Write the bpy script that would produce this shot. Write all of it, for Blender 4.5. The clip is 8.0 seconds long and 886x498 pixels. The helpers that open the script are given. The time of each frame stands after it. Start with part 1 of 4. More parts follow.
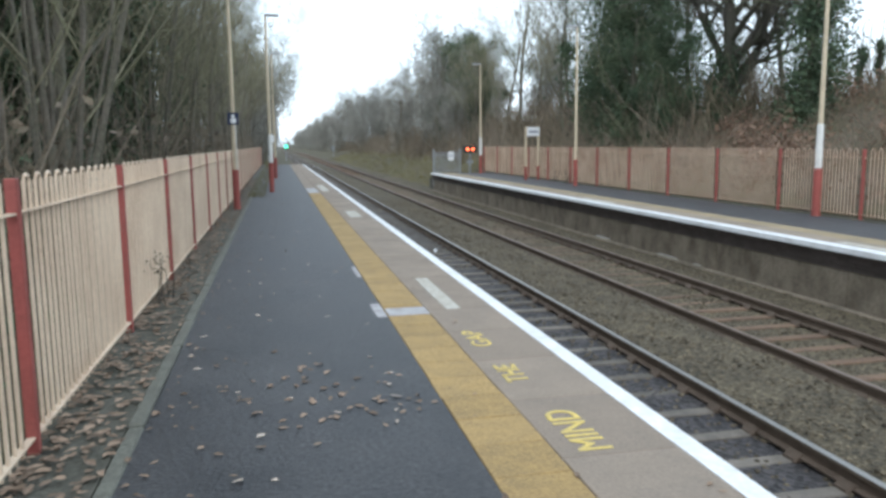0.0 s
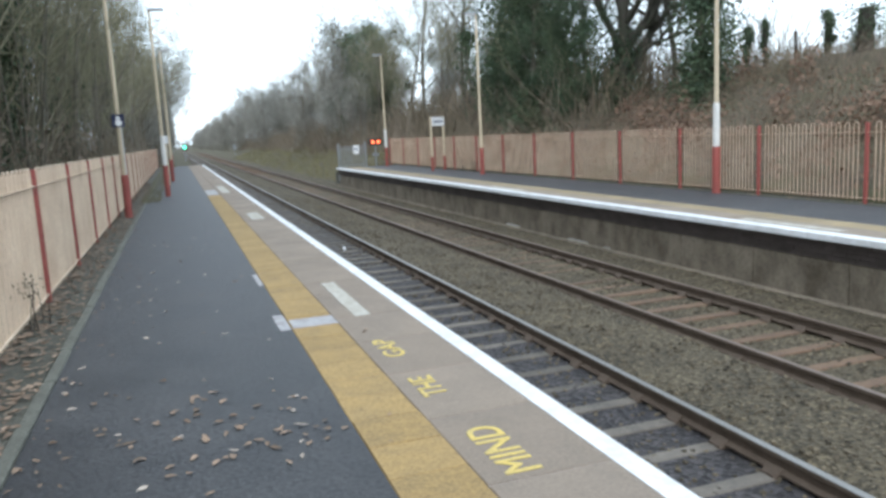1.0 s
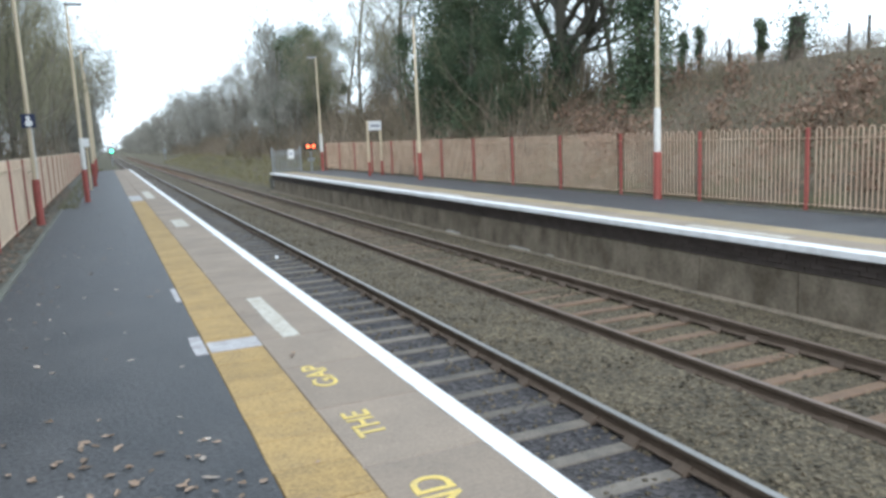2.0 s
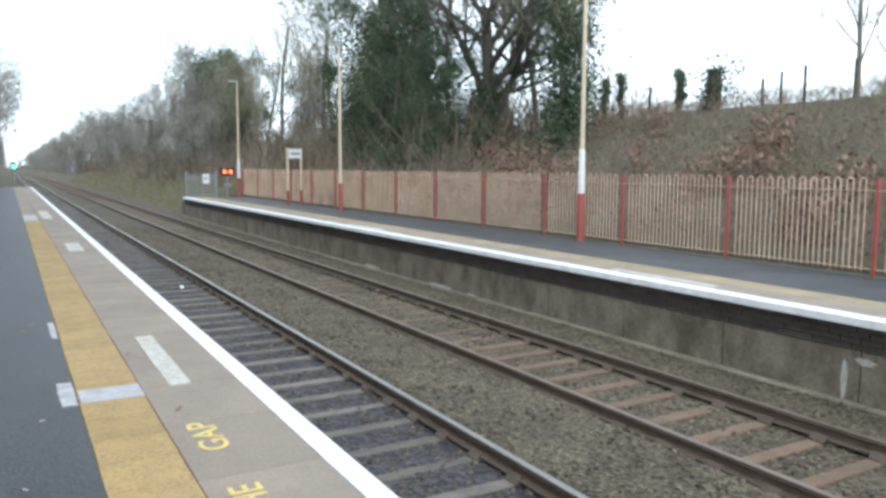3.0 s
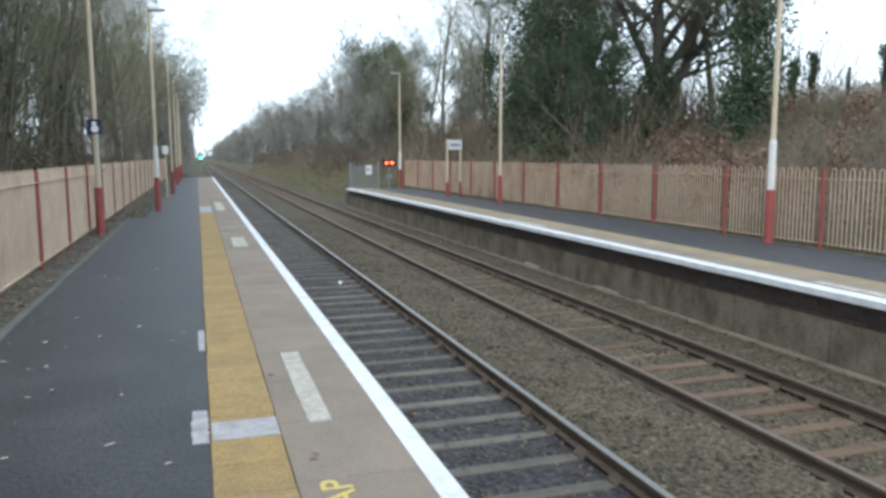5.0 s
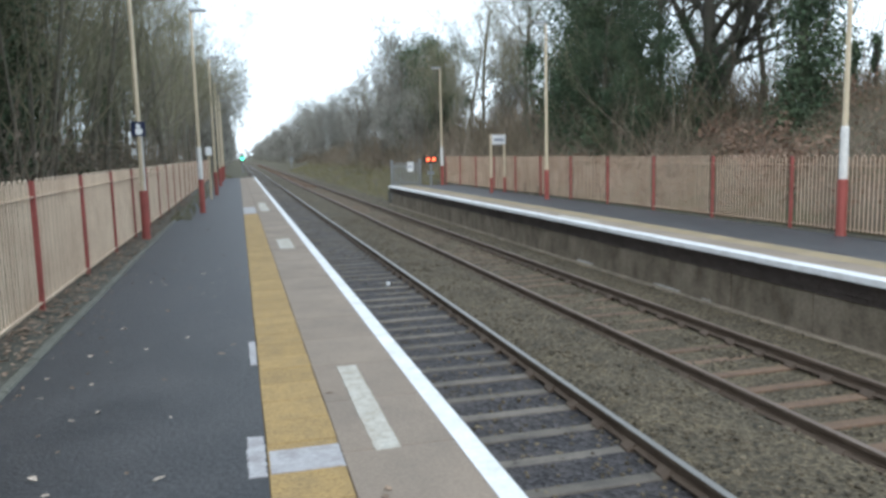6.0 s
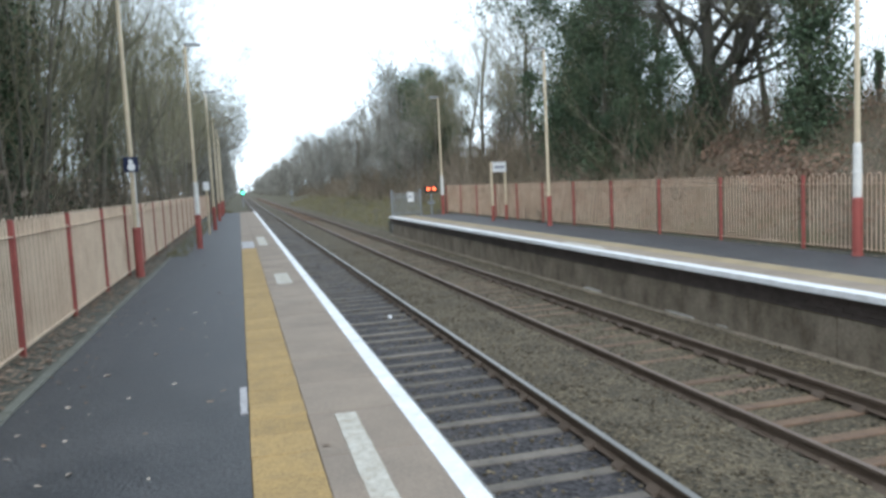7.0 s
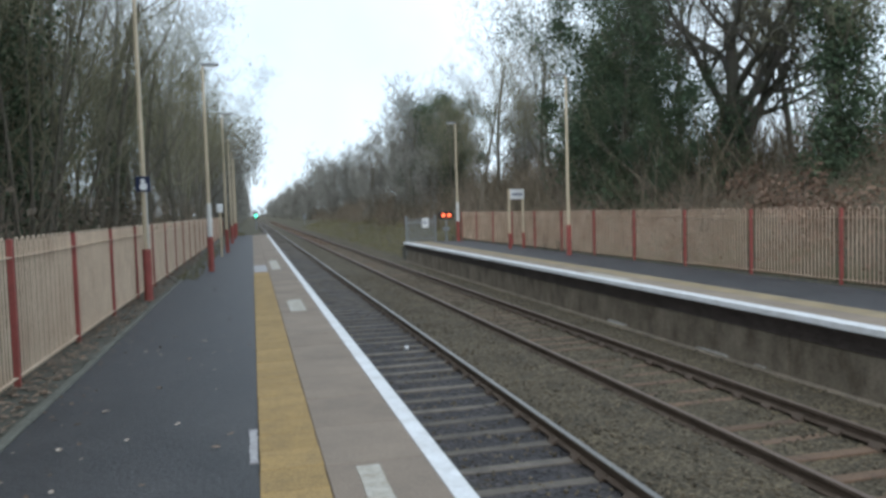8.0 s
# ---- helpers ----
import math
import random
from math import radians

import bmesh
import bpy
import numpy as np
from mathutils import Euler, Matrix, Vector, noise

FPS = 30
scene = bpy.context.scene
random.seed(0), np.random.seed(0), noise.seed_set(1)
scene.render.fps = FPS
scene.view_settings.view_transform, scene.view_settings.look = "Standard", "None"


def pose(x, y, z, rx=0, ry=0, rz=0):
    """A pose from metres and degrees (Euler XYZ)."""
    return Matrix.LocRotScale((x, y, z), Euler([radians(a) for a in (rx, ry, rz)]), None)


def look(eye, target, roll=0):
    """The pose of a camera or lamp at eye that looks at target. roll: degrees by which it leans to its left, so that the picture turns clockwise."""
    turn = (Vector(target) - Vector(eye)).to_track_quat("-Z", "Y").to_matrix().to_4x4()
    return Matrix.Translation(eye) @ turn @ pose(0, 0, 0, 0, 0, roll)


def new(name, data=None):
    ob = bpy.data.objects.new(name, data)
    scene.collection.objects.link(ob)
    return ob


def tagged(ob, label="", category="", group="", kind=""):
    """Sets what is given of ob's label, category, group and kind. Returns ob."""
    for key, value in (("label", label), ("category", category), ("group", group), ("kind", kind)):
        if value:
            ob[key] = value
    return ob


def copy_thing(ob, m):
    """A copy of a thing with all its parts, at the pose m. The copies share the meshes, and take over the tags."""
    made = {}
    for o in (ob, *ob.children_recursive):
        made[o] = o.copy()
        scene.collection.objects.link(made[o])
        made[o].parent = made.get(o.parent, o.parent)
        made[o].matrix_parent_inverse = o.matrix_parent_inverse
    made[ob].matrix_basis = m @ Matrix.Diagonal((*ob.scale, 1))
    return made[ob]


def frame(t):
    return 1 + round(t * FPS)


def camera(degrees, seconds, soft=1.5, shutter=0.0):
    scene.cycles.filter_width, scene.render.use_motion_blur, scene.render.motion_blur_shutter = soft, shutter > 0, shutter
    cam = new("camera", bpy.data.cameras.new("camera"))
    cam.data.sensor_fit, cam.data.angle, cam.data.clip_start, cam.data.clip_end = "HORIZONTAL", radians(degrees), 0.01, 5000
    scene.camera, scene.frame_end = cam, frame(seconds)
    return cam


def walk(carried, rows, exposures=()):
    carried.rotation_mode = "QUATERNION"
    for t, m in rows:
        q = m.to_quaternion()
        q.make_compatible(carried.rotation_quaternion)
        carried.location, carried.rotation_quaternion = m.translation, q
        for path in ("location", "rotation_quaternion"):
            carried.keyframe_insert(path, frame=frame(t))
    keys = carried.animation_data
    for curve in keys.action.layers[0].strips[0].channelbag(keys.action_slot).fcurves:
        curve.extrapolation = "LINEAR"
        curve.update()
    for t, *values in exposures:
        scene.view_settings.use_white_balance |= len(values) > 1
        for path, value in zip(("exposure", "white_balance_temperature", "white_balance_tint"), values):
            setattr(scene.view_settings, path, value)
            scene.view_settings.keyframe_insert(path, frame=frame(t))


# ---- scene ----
cam = camera(60.5, 8.0, soft=3.2)
PATH = [  # seconds, x, y, z, then the turn in degrees
    (0.0, -2.172, -7.539, 1.623, 82.102, 0.568, -12.221),
    (0.5, -2.142, -7.460, 1.642, 80.778, 0.166, -18.083),
    (1.0, -2.009, -7.106, 1.639, 81.251, 2.979, -19.259),
    (2.5, -1.683, -6.210, 1.574, 82.301, 0.875, -27.207),
    (3.0, -1.540, -5.939, 1.566, 83.857, -0.209, -29.725),
    (3.5, -1.434, -5.814, 1.559, 80.207, -0.478, -29.713),
    (4.0, -1.368, -5.555, 1.597, 80.514, 1.483, -29.764),
    (4.5, -1.280, -5.394, 1.635, 81.248, 0.289, -23.155),
    (5.0, -1.216, -5.053, 1.679, 82.985, 0.117, -17.857),
    (6.5, -1.286, -4.248, 1.677, 82.681, 1.723, -14.618),
    (7.0, -1.161, -4.012, 1.646, 84.925, 2.827, -15.024),
    (7.5, -1.154, -3.770, 1.643, 84.480, 1.773, -15.157),
    (8.0, -1.181, -3.389, 1.642, 86.948, 1.748, -14.109),
]
walk(cam, [(t, pose(*place)) for t, *place in PATH],
     exposures=[(0.0, 0.6), (0.5, 0.76), (1.0, 0.73), (2.5, 0.93), (3.5, 0.95), (4.5, 0.93), (5.0, 0.6), (6.5, 0.62), (7.5, 0.66), (8.0, 0.16)])

# world, sun, exposure
SUN_UP, SUN_TURN = 34.0, 200.0
world = bpy.data.worlds.new("sky")
scene.world = world
world.use_nodes = True
wn = world.node_tree.nodes
sky = wn.new("ShaderNodeTexSky")
sky.sky_type = "NISHITA"
sky.sun_disc = False
sky.sun_elevation, sky.sun_rotation = radians(SUN_UP), radians(SUN_TURN)
sky.air_density, sky.dust_density, sky.ozone_density = 1.0, 1.0, 1.0
# an even cover of pale cloud hides most of the blue
cloud = wn.new("ShaderNodeTexNoise")
cloud.inputs["Scale"].default_value, cloud.inputs["Detail"].default_value = 2.2, 5
tone = wn.new("ShaderNodeValToRGB")
tone.color_ramp.elements[0].position, tone.color_ramp.elements[0].color = 0.3, (6.25, 7.7, 9.05, 1)
tone.color_ramp.elements[1].position, tone.color_ramp.elements[1].color = 0.65, (8.3, 9.6, 10.8, 1)
cover = wn.new("ShaderNodeMix")
cover.data_type = "RGBA"
cover.inputs["Factor"].default_value = 0.88
wl = world.node_tree.links.new
wl(cloud.outputs["Fac"], tone.inputs["Fac"])
wl(sky.outputs["Color"], cover.inputs["A"])
wl(tone.outputs["Color"], cover.inputs["B"])
wn["Background"].inputs["Strength"].default_value = 0.13
wl(cover.outputs["Result"], wn["Background"].inputs["Color"])
sun = new("sun", bpy.data.lights.new("sun", "SUN"))
sun.data.energy, sun.data.angle, sun.data.color = 0.7, radians(30), (1.0, 0.98, 0.96)
sa, se = radians(SUN_TURN), radians(SUN_UP)
sun.matrix_world = look((math.sin(sa) * math.cos(se) * 50, math.cos(sa) * math.cos(se) * 50, math.sin(se) * 50), (0, 0, 0))


# materials
def mat(name, base, rough=0.8, metal=0.0, vary=0.25, size=2.0, fine=60.0, bump=0.3, tint=None, amount=0.5, island=0.0, spec=0.4, bumpsize=None, streak=1.0):
    """A surface with stains at `size` per metre and grain at `fine` per metre; streak below one draws the stains out downwards; tint is a second colour that the stains lead to."""
    m = bpy.data.materials.new(name)
    m.use_nodes = True
    n, link = m.node_tree.nodes, m.node_tree.links.new
    b = n["Principled BSDF"]
    b.inputs["Metallic"].default_value = metal
    b.inputs["Specular IOR Level"].default_value = spec
    co = n.new("ShaderNodeTexCoord")
    big, small = n.new("ShaderNodeTexNoise"), n.new("ShaderNodeTexNoise")
    big.inputs["Scale"].default_value, big.inputs["Detail"].default_value, big.inputs["Roughness"].default_value = size, 6, 0.65
    small.inputs["Scale"].default_value, small.inputs["Detail"].default_value, small.inputs["Roughness"].default_value = fine, 4, 0.7
    geo = n.new("ShaderNodeNewGeometry")
    link(geo.outputs["Position"], small.inputs["Vector"])
    run = n.new("ShaderNodeMapping")
    run.inputs["Scale"].default_value = (1.0, 1.0, streak)
    link(geo.outputs["Position"], run.inputs["Vector"])
    link(run.outputs["Vector"], big.inputs["Vector"])
    ramp = n.new("ShaderNodeValToRGB")
    ramp.color_ramp.elements[0].position, ramp.color_ramp.elements[1].position = 0.38, 0.68
    link(big.outputs["Fac"], ramp.inputs["Fac"])
    mix = n.new("ShaderNodeMix")
    mix.data_type = "RGBA"
    mix.inputs["A"].default_value = (*base, 1)
    t2 = tint or tuple(c * (1 - vary) for c in base)
    mix.inputs["B"].default_value = (*t2, 1)
    sc = n.new("ShaderNodeMath")
    sc.operation = "MULTIPLY"
    sc.inputs[1].default_value = amount if tint else 1.0
    link(ramp.outputs["Color"], sc.inputs[0])
    link(sc.outputs[0], mix.inputs["Factor"])
    hsv = n.new("ShaderNodeHueSaturation")
    link(mix.outputs["Result"], hsv.inputs["Color"])
    val = n.new("ShaderNodeMapRange")
    val.inputs["From Min"].default_value, val.inputs["From Max"].default_value = 0.3, 0.7
    val.inputs["To Min"].default_value, val.inputs["To Max"].default_value = 1 - vary * 0.9, 1 + vary * 0.9
    link(small.outputs["Fac"], val.inputs["Value"])
    last = val.outputs[0]
    if island:
        which = n.new("ShaderNodeMath")
        which.operation = "ADD"
        info = n.new("ShaderNodeObjectInfo")
        link(geo.outputs["Random Per Island"], which.inputs[0])
        link(info.outputs["Random"], which.inputs[1])
        fr = n.new("ShaderNodeMath")
        fr.operation = "FRACT"
        link(which.outputs[0], fr.inputs[0])
        r2 = n.new("ShaderNodeMapRange")
        r2.inputs["To Min"].default_value, r2.inputs["To Max"].default_value = 1 - island, 1 + island
        link(fr.outputs[0], r2.inputs["Value"])
        mul = n.new("ShaderNodeMath")
        mul.operation = "MULTIPLY"
        link(last, mul.inputs[0])
        link(r2.outputs[0], mul.inputs[1])
        last = mul.outputs[0]
    link(last, hsv.inputs["Value"])
    link(hsv.outputs["Color"], b.inputs["Base Color"])
    ro = n.new("ShaderNodeMapRange")
    ro.inputs["To Min"].default_value, ro.inputs["To Max"].default_value = max(0.05, rough - 0.12), min(1, rough + 0.12)
    link(big.outputs["Fac"], ro.inputs["Value"])
    link(ro.outputs[0], b.inputs["Roughness"])
    if bump:
        bu = n.new("ShaderNodeBump")
        bu.inputs["Strength"].default_value, bu.inputs["Distance"].default_value = bump, 0.01
        if bumpsize:
            vo = n.new("ShaderNodeTexVoronoi")
            vo.inputs["Scale"].default_value = bumpsize
            link(geo.outputs["Position"], vo.inputs["Vector"])
            link(vo.outputs["Distance"], bu.inputs["Height"])
            # each stone has its own shade
            grey = n.new("ShaderNodeSeparateColor")
            link(vo.outputs["Color"], grey.inputs["Color"])
            shade = n.new("ShaderNodeMapRange")
            shade.inputs["To Min"].default_value, shade.inputs["To Max"].default_value = 0.45, 1.6
            link(grey.outputs["Red"], shade.inputs["Value"])
            both = n.new("ShaderNodeMath")
            both.operation = "MULTIPLY"
            link(last, both.inputs[0])
            link(shade.outputs[0], both.inputs[1])
            link(both.outputs[0], hsv.inputs["Value"])
            bu.inputs["Distance"].default_value = 0.03
        else:
            link(small.outputs["Fac"], bu.inputs["Height"])
        link(bu.outputs["Normal"], b.inputs["Normal"])
    return m


def glow(name, colour, strength):
    m = bpy.data.materials.new(name)
    m.use_nodes = True
    b = m.node_tree.nodes["Principled BSDF"]
    b.inputs["Base Color"].default_value = (*colour, 1)
    b.inputs["Emission Color"].default_value = (*colour, 1)
    b.inputs["Emission Strength"].default_value = strength
    return m


ASPHALT = mat("asphalt", (0.021, 0.022, 0.026), 0.55, vary=0.95, size=1.2, fine=34, bump=1.0, tint=(0.058, 0.057, 0.060), amount=0.95, spec=0.5)
YELLOW = mat("yellow_paving", (0.360, 0.238, 0.096), 0.85, vary=0.35, size=5, fine=45, island=0.07, tint=(0.24, 0.172, 0.09), amount=0.65)
FADED = mat("faded_yellow_paving", (0.315, 0.240, 0.135), 0.85, vary=0.35, size=3, fine=45, island=0.10, tint=(0.235, 0.195, 0.14), amount=0.8)
CREAM = mat("concrete_slab", (0.272, 0.215, 0.168), 0.85, vary=0.18, size=1.3, fine=50, island=0.07, tint=(0.20, 0.165, 0.135), amount=0.8)
WHITE = mat("white_paint", (0.76, 0.77, 0.79), 0.6, vary=0.12, size=4, fine=30, tint=(0.48, 0.47, 0.45), amount=0.55, bump=0.15)
WORN = mat("worn_white_paint", (0.50, 0.48, 0.43), 0.8, vary=0.2, size=6, fine=40, tint=(0.33, 0.28, 0.22), amount=0.9)
GREYPATCH = mat("grey_mortar", (0.42, 0.41, 0.42), 0.8, vary=0.2, size=9, fine=50, tint=(0.27, 0.25, 0.25), amount=0.8)
LIME = mat("lime_stain", (0.46, 0.45, 0.42), 0.9, vary=0.3, size=9, fine=40, tint=(0.24, 0.22, 0.19), amount=0.9)
LETTER = mat("yellow_letter_paint", (0.66, 0.49, 0.13), 0.7, vary=0.25, size=14, fine=80, tint=(0.40, 0.32, 0.18), amount=0.6)
KERB = mat("kerb_concrete", (0.145, 0.145, 0.12), 0.9, vary=0.4, size=2.5, fine=40, tint=(0.10, 0.096, 0.08), amount=0.8)
SOIL = mat("leaf_soil", (0.110, 0.104, 0.085), 0.95, vary=0.4, size=3, fine=40, bump=1.0, tint=(0.06, 0.06, 0.045), amount=0.8)
CONCRETE = mat("stained_concrete", (0.215, 0.180, 0.138), 0.9, vary=0.3, size=1.9, fine=22, bump=0.4, tint=(0.092, 0.074, 0.052), amount=1.0, streak=0.6)
LEDGE = mat("pale_ledge_concrete", (0.25, 0.205, 0.155), 0.9, vary=0.35, size=2.0, fine=30, tint=(0.13, 0.11, 0.085), amount=0.9)
BRICK = mat("dark_brick", (0.082, 0.066, 0.060), 0.85, vary=0.25, size=2, fine=50, island=0.10)
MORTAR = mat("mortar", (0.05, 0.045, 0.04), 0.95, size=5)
BALLAST = mat("ballast", (0.108, 0.086, 0.054), 0.95, vary=0.4, size=1.4, fine=26, bump=1.0, bumpsize=24, tint=(0.058, 0.048, 0.033), amount=0.9)
STONE = mat("ballast_stone", (0.135, 0.110, 0.074), 0.9, vary=0.2, size=2, fine=30, island=0.6, tint=(0.08, 0.065, 0.047), amount=0.85)
DARKBALLAST = mat("oily_ballast", (0.056, 0.050, 0.050), 0.85, vary=0.45, size=1.6, fine=35, bump=1.0, bumpsize=22, tint=(0.034, 0.033, 0.038), amount=0.8)
# Far twigs, paler and greyer than TWIG: distance haze is put into the colour.
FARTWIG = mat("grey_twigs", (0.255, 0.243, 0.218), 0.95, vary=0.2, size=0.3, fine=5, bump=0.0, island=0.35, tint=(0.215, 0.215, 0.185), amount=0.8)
RAILSIDE = mat("rusty_rail", (0.120, 0.088, 0.066), 0.8, metal=0.2, vary=0.25, size=3, fine=60)
RAILTOP = mat("polished_rail", (0.31, 0.30, 0.285), 0.48, metal=0.9, vary=0.12, size=2, fine=30, bump=0.05)
RAILTOP2 = mat("dull_rail", (0.20, 0.15, 0.12), 0.5, metal=0.5, vary=0.2, size=2, fine=30, bump=0.1)
SLEEPER = mat("grey_timber_sleeper", (0.160, 0.138, 0.116), 0.85, vary=0.25, size=4, fine=50, island=0.2, tint=(0.085, 0.078, 0.07), amount=0.8)
SLEEPER2 = mat("rusty_timber_sleeper", (0.165, 0.106, 0.070), 0.9, vary=0.35, size=4, fine=50, island=0.15, tint=(0.11, 0.075, 0.055), amount=0.8)
PALE = mat("cream_fence_paint", (0.70, 0.56, 0.425), 0.55, vary=0.10, size=1.5, fine=30, bump=0.1, tint=(0.50, 0.36, 0.26), amount=0.7)
PALE2 = mat("weathered_cream_paint", (0.60, 0.45, 0.335), 0.65, vary=0.15, size=1.5, fine=30, bump=0.1, tint=(0.42, 0.275, 0.195), amount=0.8)
RED = mat("maroon_paint", (0.34, 0.085, 0.072), 0.5, vary=0.15, size=3, fine=40, bump=0.1, tint=(0.20, 0.06, 0.05), amount=0.6)
POLE = mat("cream_pole_paint", (0.62, 0.52, 0.37), 0.5, vary=0.08, size=2, fine=30, bump=0.05, tint=(0.45, 0.37, 0.27), amount=0.6)
SLEEVE = mat("white_sleeve_paint", (0.74, 0.73, 0.70), 0.5, vary=0.08, size=6, fine=30, bump=0.05, tint=(0.52, 0.52, 0.52), amount=0.6)
GALV = mat("galvanised_steel", (0.30, 0.32, 0.34), 0.5, metal=0.5, vary=0.12, size=4)
BLUE = mat("dark_blue_sign", (0.015, 0.025, 0.07), 0.4, vary=0.1, bump=0.0)
SIGNWHITE = mat("white_sign", (0.80, 0.81, 0.82), 0.45, vary=0.04, bump=0.0)
SIGNINK = mat("dark_sign_ink", (0.22, 0.25, 0.32), 0.5, vary=0.1, bump=0.0)
BARK = mat("bark", (0.165, 0.142, 0.118), 0.95, vary=0.35, size=2, fine=25, bump=1.0, tint=(0.09, 0.10, 0.06), amount=0.7)
# Dark oak bark; its backlit look against the sky is in the colour.
OAKBARK = mat("dark_oak_bark", (0.088, 0.078, 0.068), 0.95, vary=0.35, size=2, fine=25, bump=1.0, tint=(0.06, 0.068, 0.042), amount=0.8)
TWIG = mat("twigs", (0.215, 0.195, 0.135), 0.95, vary=0.2, size=0.5, fine=10, bump=0.0, island=0.35, tint=(0.175, 0.180, 0.10), amount=0.9)
IVY = mat("ivy_leaves", (0.054, 0.088, 0.052), 0.8, vary=0.3, size=1.0, fine=8, bump=0.0, island=0.5, tint=(0.085, 0.105, 0.055), amount=0.8, spec=0.3)
SCRUB = mat("dry_scrub", (0.205, 0.165, 0.130), 0.95, vary=0.25, size=0.5, fine=6, bump=0.0, island=0.4, tint=(0.12, 0.10, 0.055), amount=0.8)
BRAMBLE = mat("bracken", (0.22, 0.145, 0.105), 0.95, vary=0.25, size=0.6, fine=8, bump=0.0, island=0.4, tint=(0.15, 0.095, 0.065), amount=0.8)
GRASS = mat("dry_grass", (0.20, 0.17, 0.085), 0.95, vary=0.25, size=0.6, fine=8, bump=0.0, island=0.35, tint=(0.11, 0.12, 0.045), amount=0.7)
LEAF = mat("fallen_leaf", (0.27, 0.19, 0.135), 0.8, vary=0.2, size=8, fine=60, bump=0.2, island=0.45)
PALELEAF = mat("bleached_leaf", (0.50, 0.42, 0.35), 0.8, vary=0.15, size=8, fine=60, bump=0.2, island=0.3)
EARTH = mat("earth", (0.085, 0.066, 0.045), 0.95, vary=0.4, size=0.7, fine=12, bump=1.0, tint=(0.08, 0.085, 0.04), amount=0.8)
POST = mat("weathered_post", (0.07, 0.06, 0.05), 0.95, vary=0.3, size=4, fine=30)
REDGLOW = glow("red_lamp", (1.0, 0.16, 0.06), 2.6)
GREENGLOW = glow("green_lamp", (0.10, 1.0, 0.62), 3.0)
BLACK = mat("black_housing", (0.02, 0.02, 0.02), 0.5, vary=0.1, bump=0.0)


# building helpers
def thing(name, at=(0, 0, 0), label="", category="", group="", kind="", turn=0):
    ob = new(name)
    ob.matrix_basis = pose(*at, 0, 0, turn)
    ob.empty_display_size = 0.2
    return tagged(ob, label, category, group, kind)


def solid(name, bm, material, parent=None, label=""):
    me = bpy.data.meshes.new(name)
    bm.to_mesh(me)
    bm.free()
    me.materials.append(material)
    ob = new(name, me)
    if parent:
        ob.parent = parent
    return tagged(ob, label)


def part(name, bm, material, parent, label=""):
    return solid(name, bm, material, parent, label)


def again(ob, x, y, z, parent):
    """One more piece on the same mesh."""
    o = new(ob.name.split(".")[0], ob.data)
    o.parent = parent
    o.location = (x, y, z)
    return o


def raw(name, verts, faces, material, parent=None, label="", smooth=False):
    me = bpy.data.meshes.new(name)
    me.from_pydata(verts, [], faces)
    me.materials.append(material)
    if smooth:
        me.polygons.foreach_set("use_smooth", [True] * len(me.polygons))
    ob = new(name, me)
    if parent:
        ob.parent = parent
    return tagged(ob, label)


def box(bm, x0, x1, y0, y1, z0, z1, bevel=0.0):
    g = bmesh.ops.create_cube(bm, size=1.0)
    bmesh.ops.scale(bm, vec=(x1 - x0, y1 - y0, z1 - z0), verts=g["verts"])
    bmesh.ops.translate(bm, vec=((x0 + x1) / 2, (y0 + y1) / 2, (z0 + z1) / 2), verts=g["verts"])
    if bevel:
        bmesh.ops.bevel(bm, geom=list({e for v in g["verts"] for e in v.link_edges}), offset=bevel, segments=1, affect="EDGES")
    return bm


def boxes(*specs, bevel=0.0):
    bm = bmesh.new()
    for s in specs:
        box(bm, *s, bevel=bevel)
    return bm


def lathe(bm, rings, sides=14, at=(0, 0)):
    """A turned body: rings of (radius, height)."""
    rows = []
    for r, z in rings:
        rows.append([bm.verts.new((at[0] + r * math.cos(2 * math.pi * i / sides), at[1] + r * math.sin(2 * math.pi * i / sides), z)) for i in range(sides)])
    for a, b in zip(rows, rows[1:]):
        for i in range(sides):
            bm.faces.new((a[i], a[(i + 1) % sides], b[(i + 1) % sides], b[i]))
    bm.faces.new(rows[-1])
    bm.faces.new(rows[0][::-1])
    return bm


def tube(verts, faces, pts, radii, sides):
    """A tapered tube along points, added to the lists."""
    start = len(verts)
    n = len(pts)
    for k in range(n):
        d = (pts[min(k + 1, n - 1)] - pts[max(k - 1, 0)])
        d.normalize()
        a = d.orthogonal().normalized()
        b = d.cross(a)
        for i in range(sides):
            t = 2 * math.pi * i / sides
            verts.append(tuple(pts[k] + (a * math.cos(t) + b * math.sin(t)) * radii[k]))
    for k in range(n - 1):
        for i in range(sides):
            j = (i + 1) % sides
            faces.append((start + k * sides + i, start + k * sides + j, start + (k + 1) * sides + j, start + (k + 1) * sides + i))


# lie of the land
RAIL_Z = -0.932
BED = RAIL_Z - 0.175
NEAR_END, FAR_END = 58.5, 34.7


def smooth(a, b, v):
    v = min(1.0, max(0.0, (v - a) / (b - a)))
    return v * v * (3 - 2 * v)


